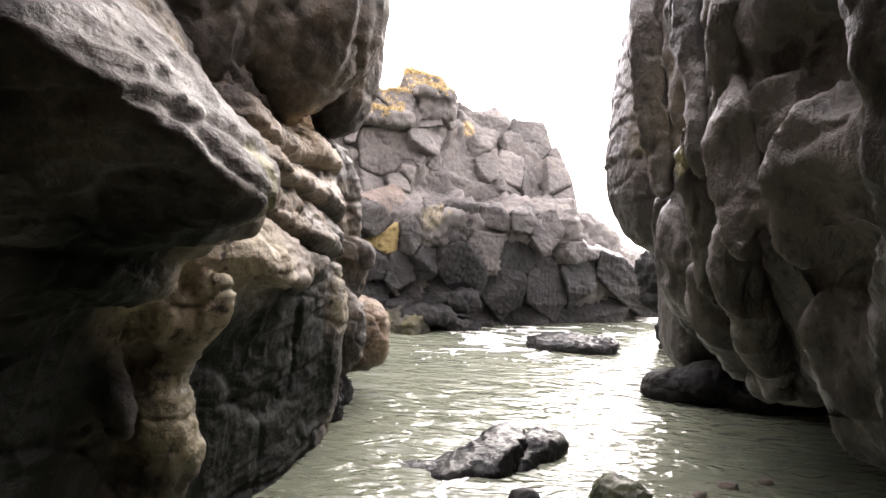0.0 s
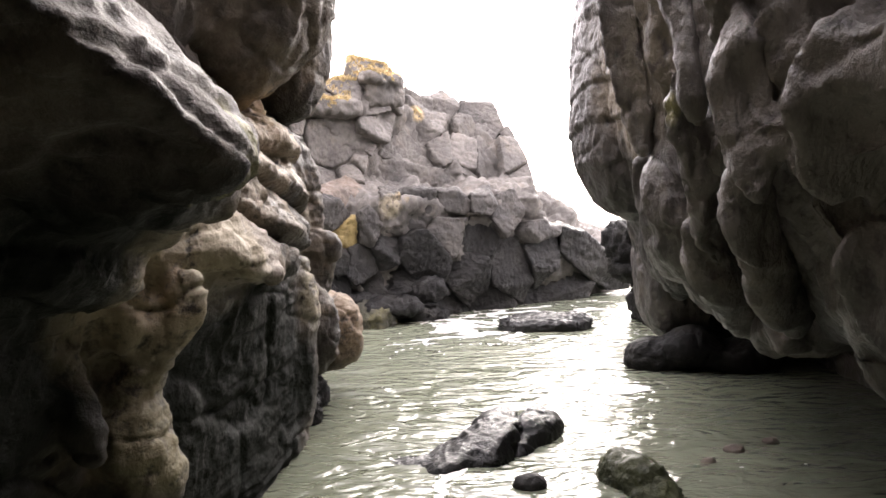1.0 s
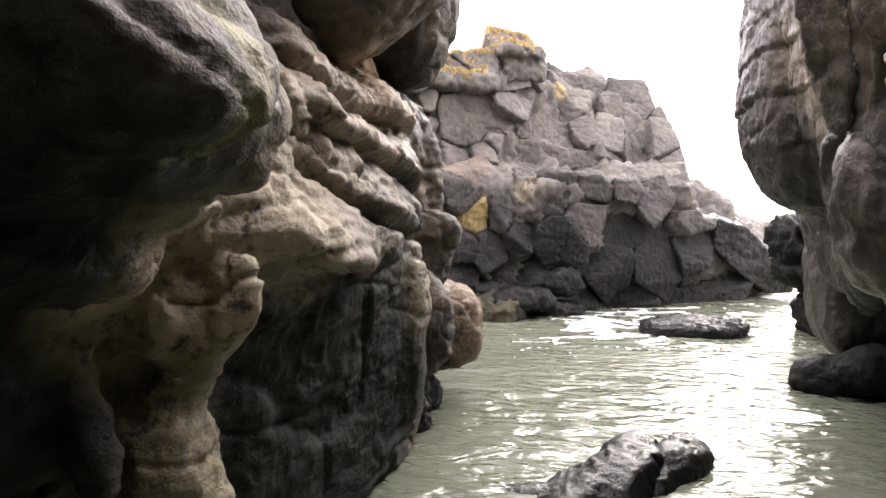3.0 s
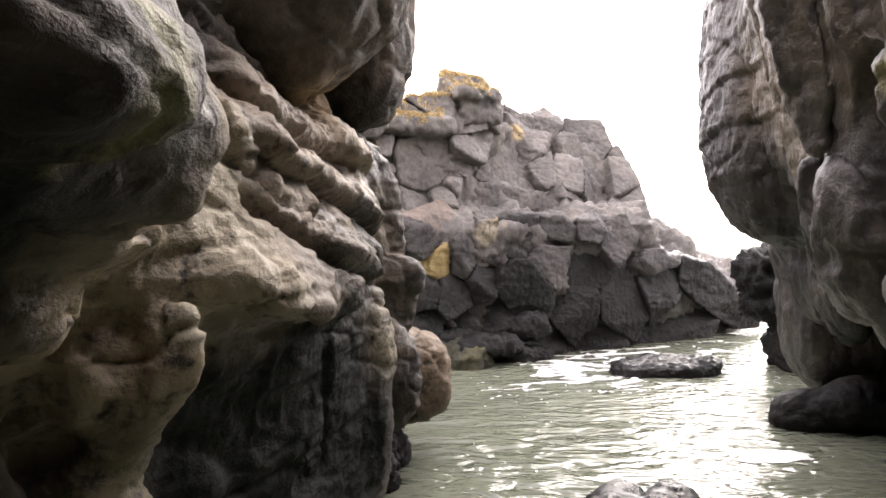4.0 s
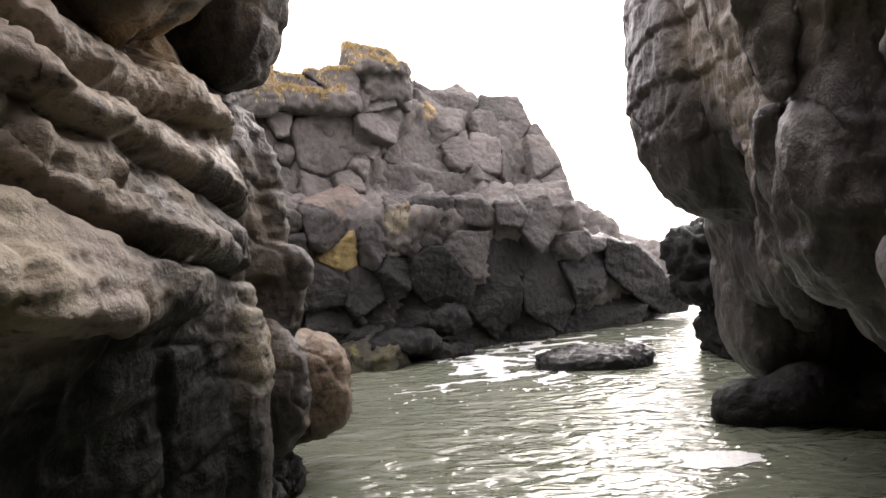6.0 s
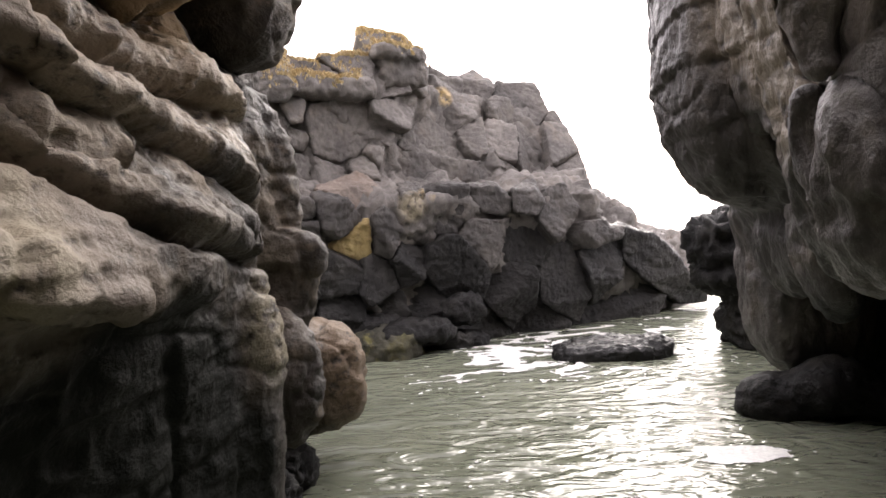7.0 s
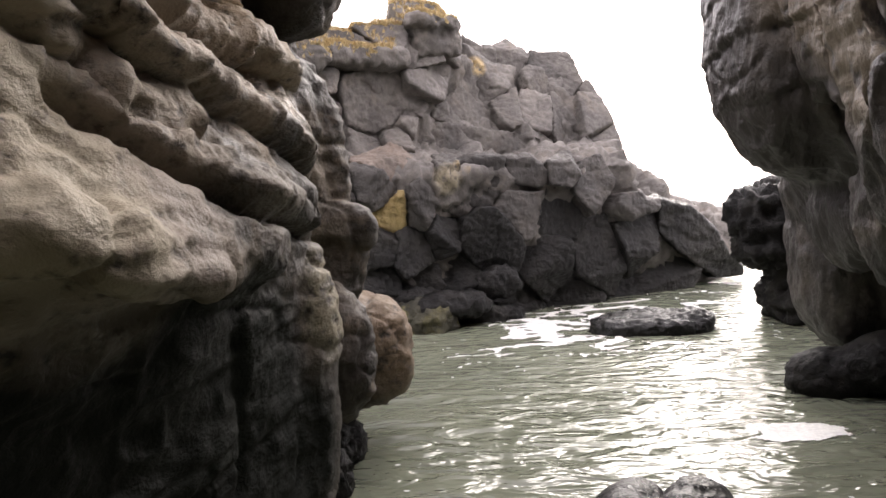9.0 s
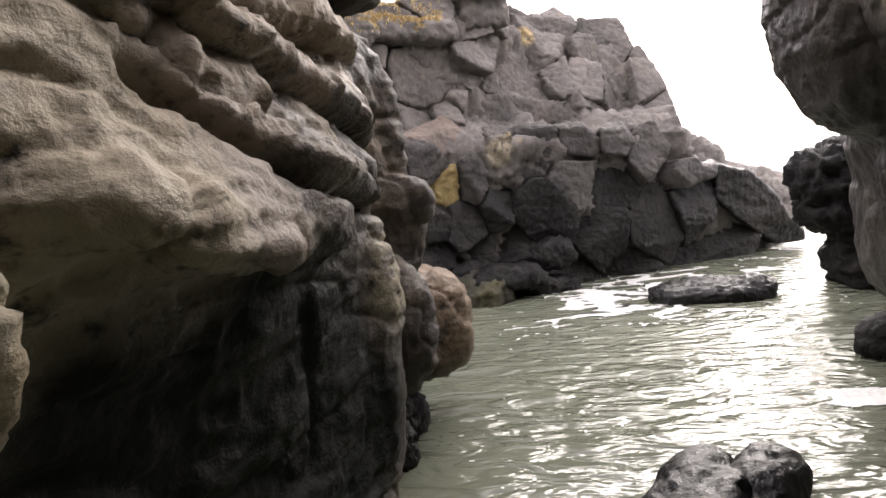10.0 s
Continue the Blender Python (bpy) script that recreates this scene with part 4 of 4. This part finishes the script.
def wave(x, y):
    p = np.stack([(x * c - y * s) * 0.8, (x * s + y * c) * 2.2, 0 * x], 1)
    return 0.012 * fbm(p * 1.4, 3, 0.5, 300)


def bell(x, y, cx, cy, rx, ry):
    return np.exp(-((x - cx) / rx)**2 - ((y - cy) / ry)**2)


def foam_sheet(name, label, x0, x1, y0, y1, step, cover, seed):
    """Lace of foam where cover is high; cover gives the share of the water under it."""
    v, q = sheet(x0, x1, y0, y1, step)
    mid = v[q].mean(1)
    p = np.stack([mid[:, 0], mid[:, 1] * 1.5, 0 * mid[:, 0]], 1)
    p = p + 0.22 * np.stack([fbm(p * 1.6 + 4.0 * i, 3, 0.55, seed + i) for i in range(3)], 1)
    lace = np.abs(vnoise(p * 1.9, seed + 5)) + 0.35 * np.abs(vnoise(p * 5.3, seed + 6)) + 0.12 * vnoise(p * 17, seed + 7)
    q = q[lace < cover(mid[:, 0], mid[:, 1])]
    used, back = np.unique(q, return_inverse=True)
    v = v[used]
    v[:, 2] = wave(v[:, 0], v[:, 1]) + 0.005
    return tagged(new(name, mesh_of(name, v, back.reshape(-1, 4), foam_mat)), label, "foam", kind="stuff")


foam_sheet("sea_foam", "white lace of sea foam drifting round the flat rock", -0.4, 3.6, 8.2, 12.4, 0.018,
           lambda x, y: 0.27 * bell(x, y, 0.75, 9.5, 0.8, 0.75) + 0.28 * bell(x, y, 1.7, 8.95, 0.9, 0.3) + 0.45 * bell(x, y, 1.8, 10.7, 1.2, 0.7) + 0.4 * bell(x, y, 3.2, 12.0, 0.5, 0.6) + 0.25 * bell(x, y, 1.2, 9.6, 1.5, 1.2) - 0.08, 600)
foam_sheet("foam_patch", "curls of foam washing round the split rock", -0.1, 1.6, 3.6, 5.6, 0.012,
           lambda x, y: 0.42 * bell(x, y, 0.5, 4.35, 0.3, 0.4) + 0.3 * bell(x, y, 0.75, 4.0, 0.35, 0.2) - 0.1, 660)
foam_sheet("foam_patch", "flat patch of foam floating in the shade", 1.6, 2.8, 5.7, 6.7, 0.016,
           lambda x, y: 1.3 * bell(x, y, 2.1, 6.2, 0.34, 0.17) + 0.5 * bell(x, y, 1.9, 6.5, 0.2, 0.06) - 0.42, 620)


def flecks(name, label, count, seed):
    rng = random.Random(seed)
    verts, quads = [], []
    for _ in range(count):
        x, y = rng.uniform(-0.3, 2.9), rng.uniform(3.2, 9.0)
        a, r1 = rng.uniform(0, 3.14), rng.uniform(0.006, 0.024)
        r2 = r1 * rng.uniform(0.4, 0.8)
        z = float(wave(np.array([x]), np.array([y]))[0]) + 0.006
        n = len(verts)
        for k in range(8):
            t, g = k * math.pi / 4, rng.uniform(0.7, 1.2)
            u, w = r1 * g * math.cos(t), r2 * g * math.sin(t)
            verts.append((x + u * math.cos(a) - w * math.sin(a), y + u * math.sin(a) + w * math.cos(a), z))
        quads += [(n, n + 1, n + 2, n + 3), (n, n + 3, n + 4, n + 7), (n + 4, n + 5, n + 6, n + 7)]
    return tagged(new(name, mesh_of(name, np.array(verts), np.array(quads), foam_mat)), label, "foam", kind="stuff")


flecks("foam_flecks", "small white flecks of foam scattered on the water", 70, 640)


# ---- dry grass on the cliff's top ----
def grass(name, label, x0, x1, y0, y1, low, count, seed, tall=0.05):
    rng = random.Random(seed)
    layer = bpy.context.evaluated_depsgraph_get()
    verts, quads = [], []
    for _ in range(count):
        x, y = rng.uniform(x0, x1), rng.uniform(y0, y1)
        hit, at, n, _, _, _ = scene.ray_cast(layer, Vector((x, y, 5.2)), Vector((0, 0, -1)))
        if not hit or at.z < low or n.z < 0.6 or noise.noise((x * 4, y * 4, 3)) < -0.55:
            continue
        h, a, w = tall * rng.uniform(0.5, 1.3), rng.uniform(0, 6.28), 0.009
        bend = h * rng.uniform(0.3, 1.0)
        z, dx, dy = at.z - 0.01, math.cos(a), math.sin(a)
        k = len(verts)
        verts += [(x - dy * w, y + dx * w, z), (x + dy * w, y - dx * w, z),
                  (x + dx * bend * 0.4 + dy * w * 0.7, y + dy * bend * 0.4 - dx * w * 0.7, z + h * 0.65), (x + dx * bend * 0.4 - dy * w * 0.7, y + dy * bend * 0.4 + dx * w * 0.7, z + h * 0.65),
                  (x + dx * bend + dy * 0.001, y + dy * bend - dx * 0.001, z + h), (x + dx * bend - dy * 0.001, y + dy * bend + dx * 0.001, z + h)]
        quads += [(k, k + 1, k + 2, k + 3), (k + 3, k + 2, k + 4, k + 5)]
    return tagged(new(name, mesh_of(name, np.array(verts), np.array(quads), grass_mat)), label, "grass", kind="stuff")


bpy.context.view_layer.update()
grass("grass", "dry yellow grass capping the cliff's peak", -1.05, -0.1, 10.6, 12.4, 3.38, 24000, 700, 0.045)
grass("grass", "dry yellow grass on the cliff's shoulder", -2.3, -0.8, 9.8, 12.0, 2.95, 50000, 701, 0.045)
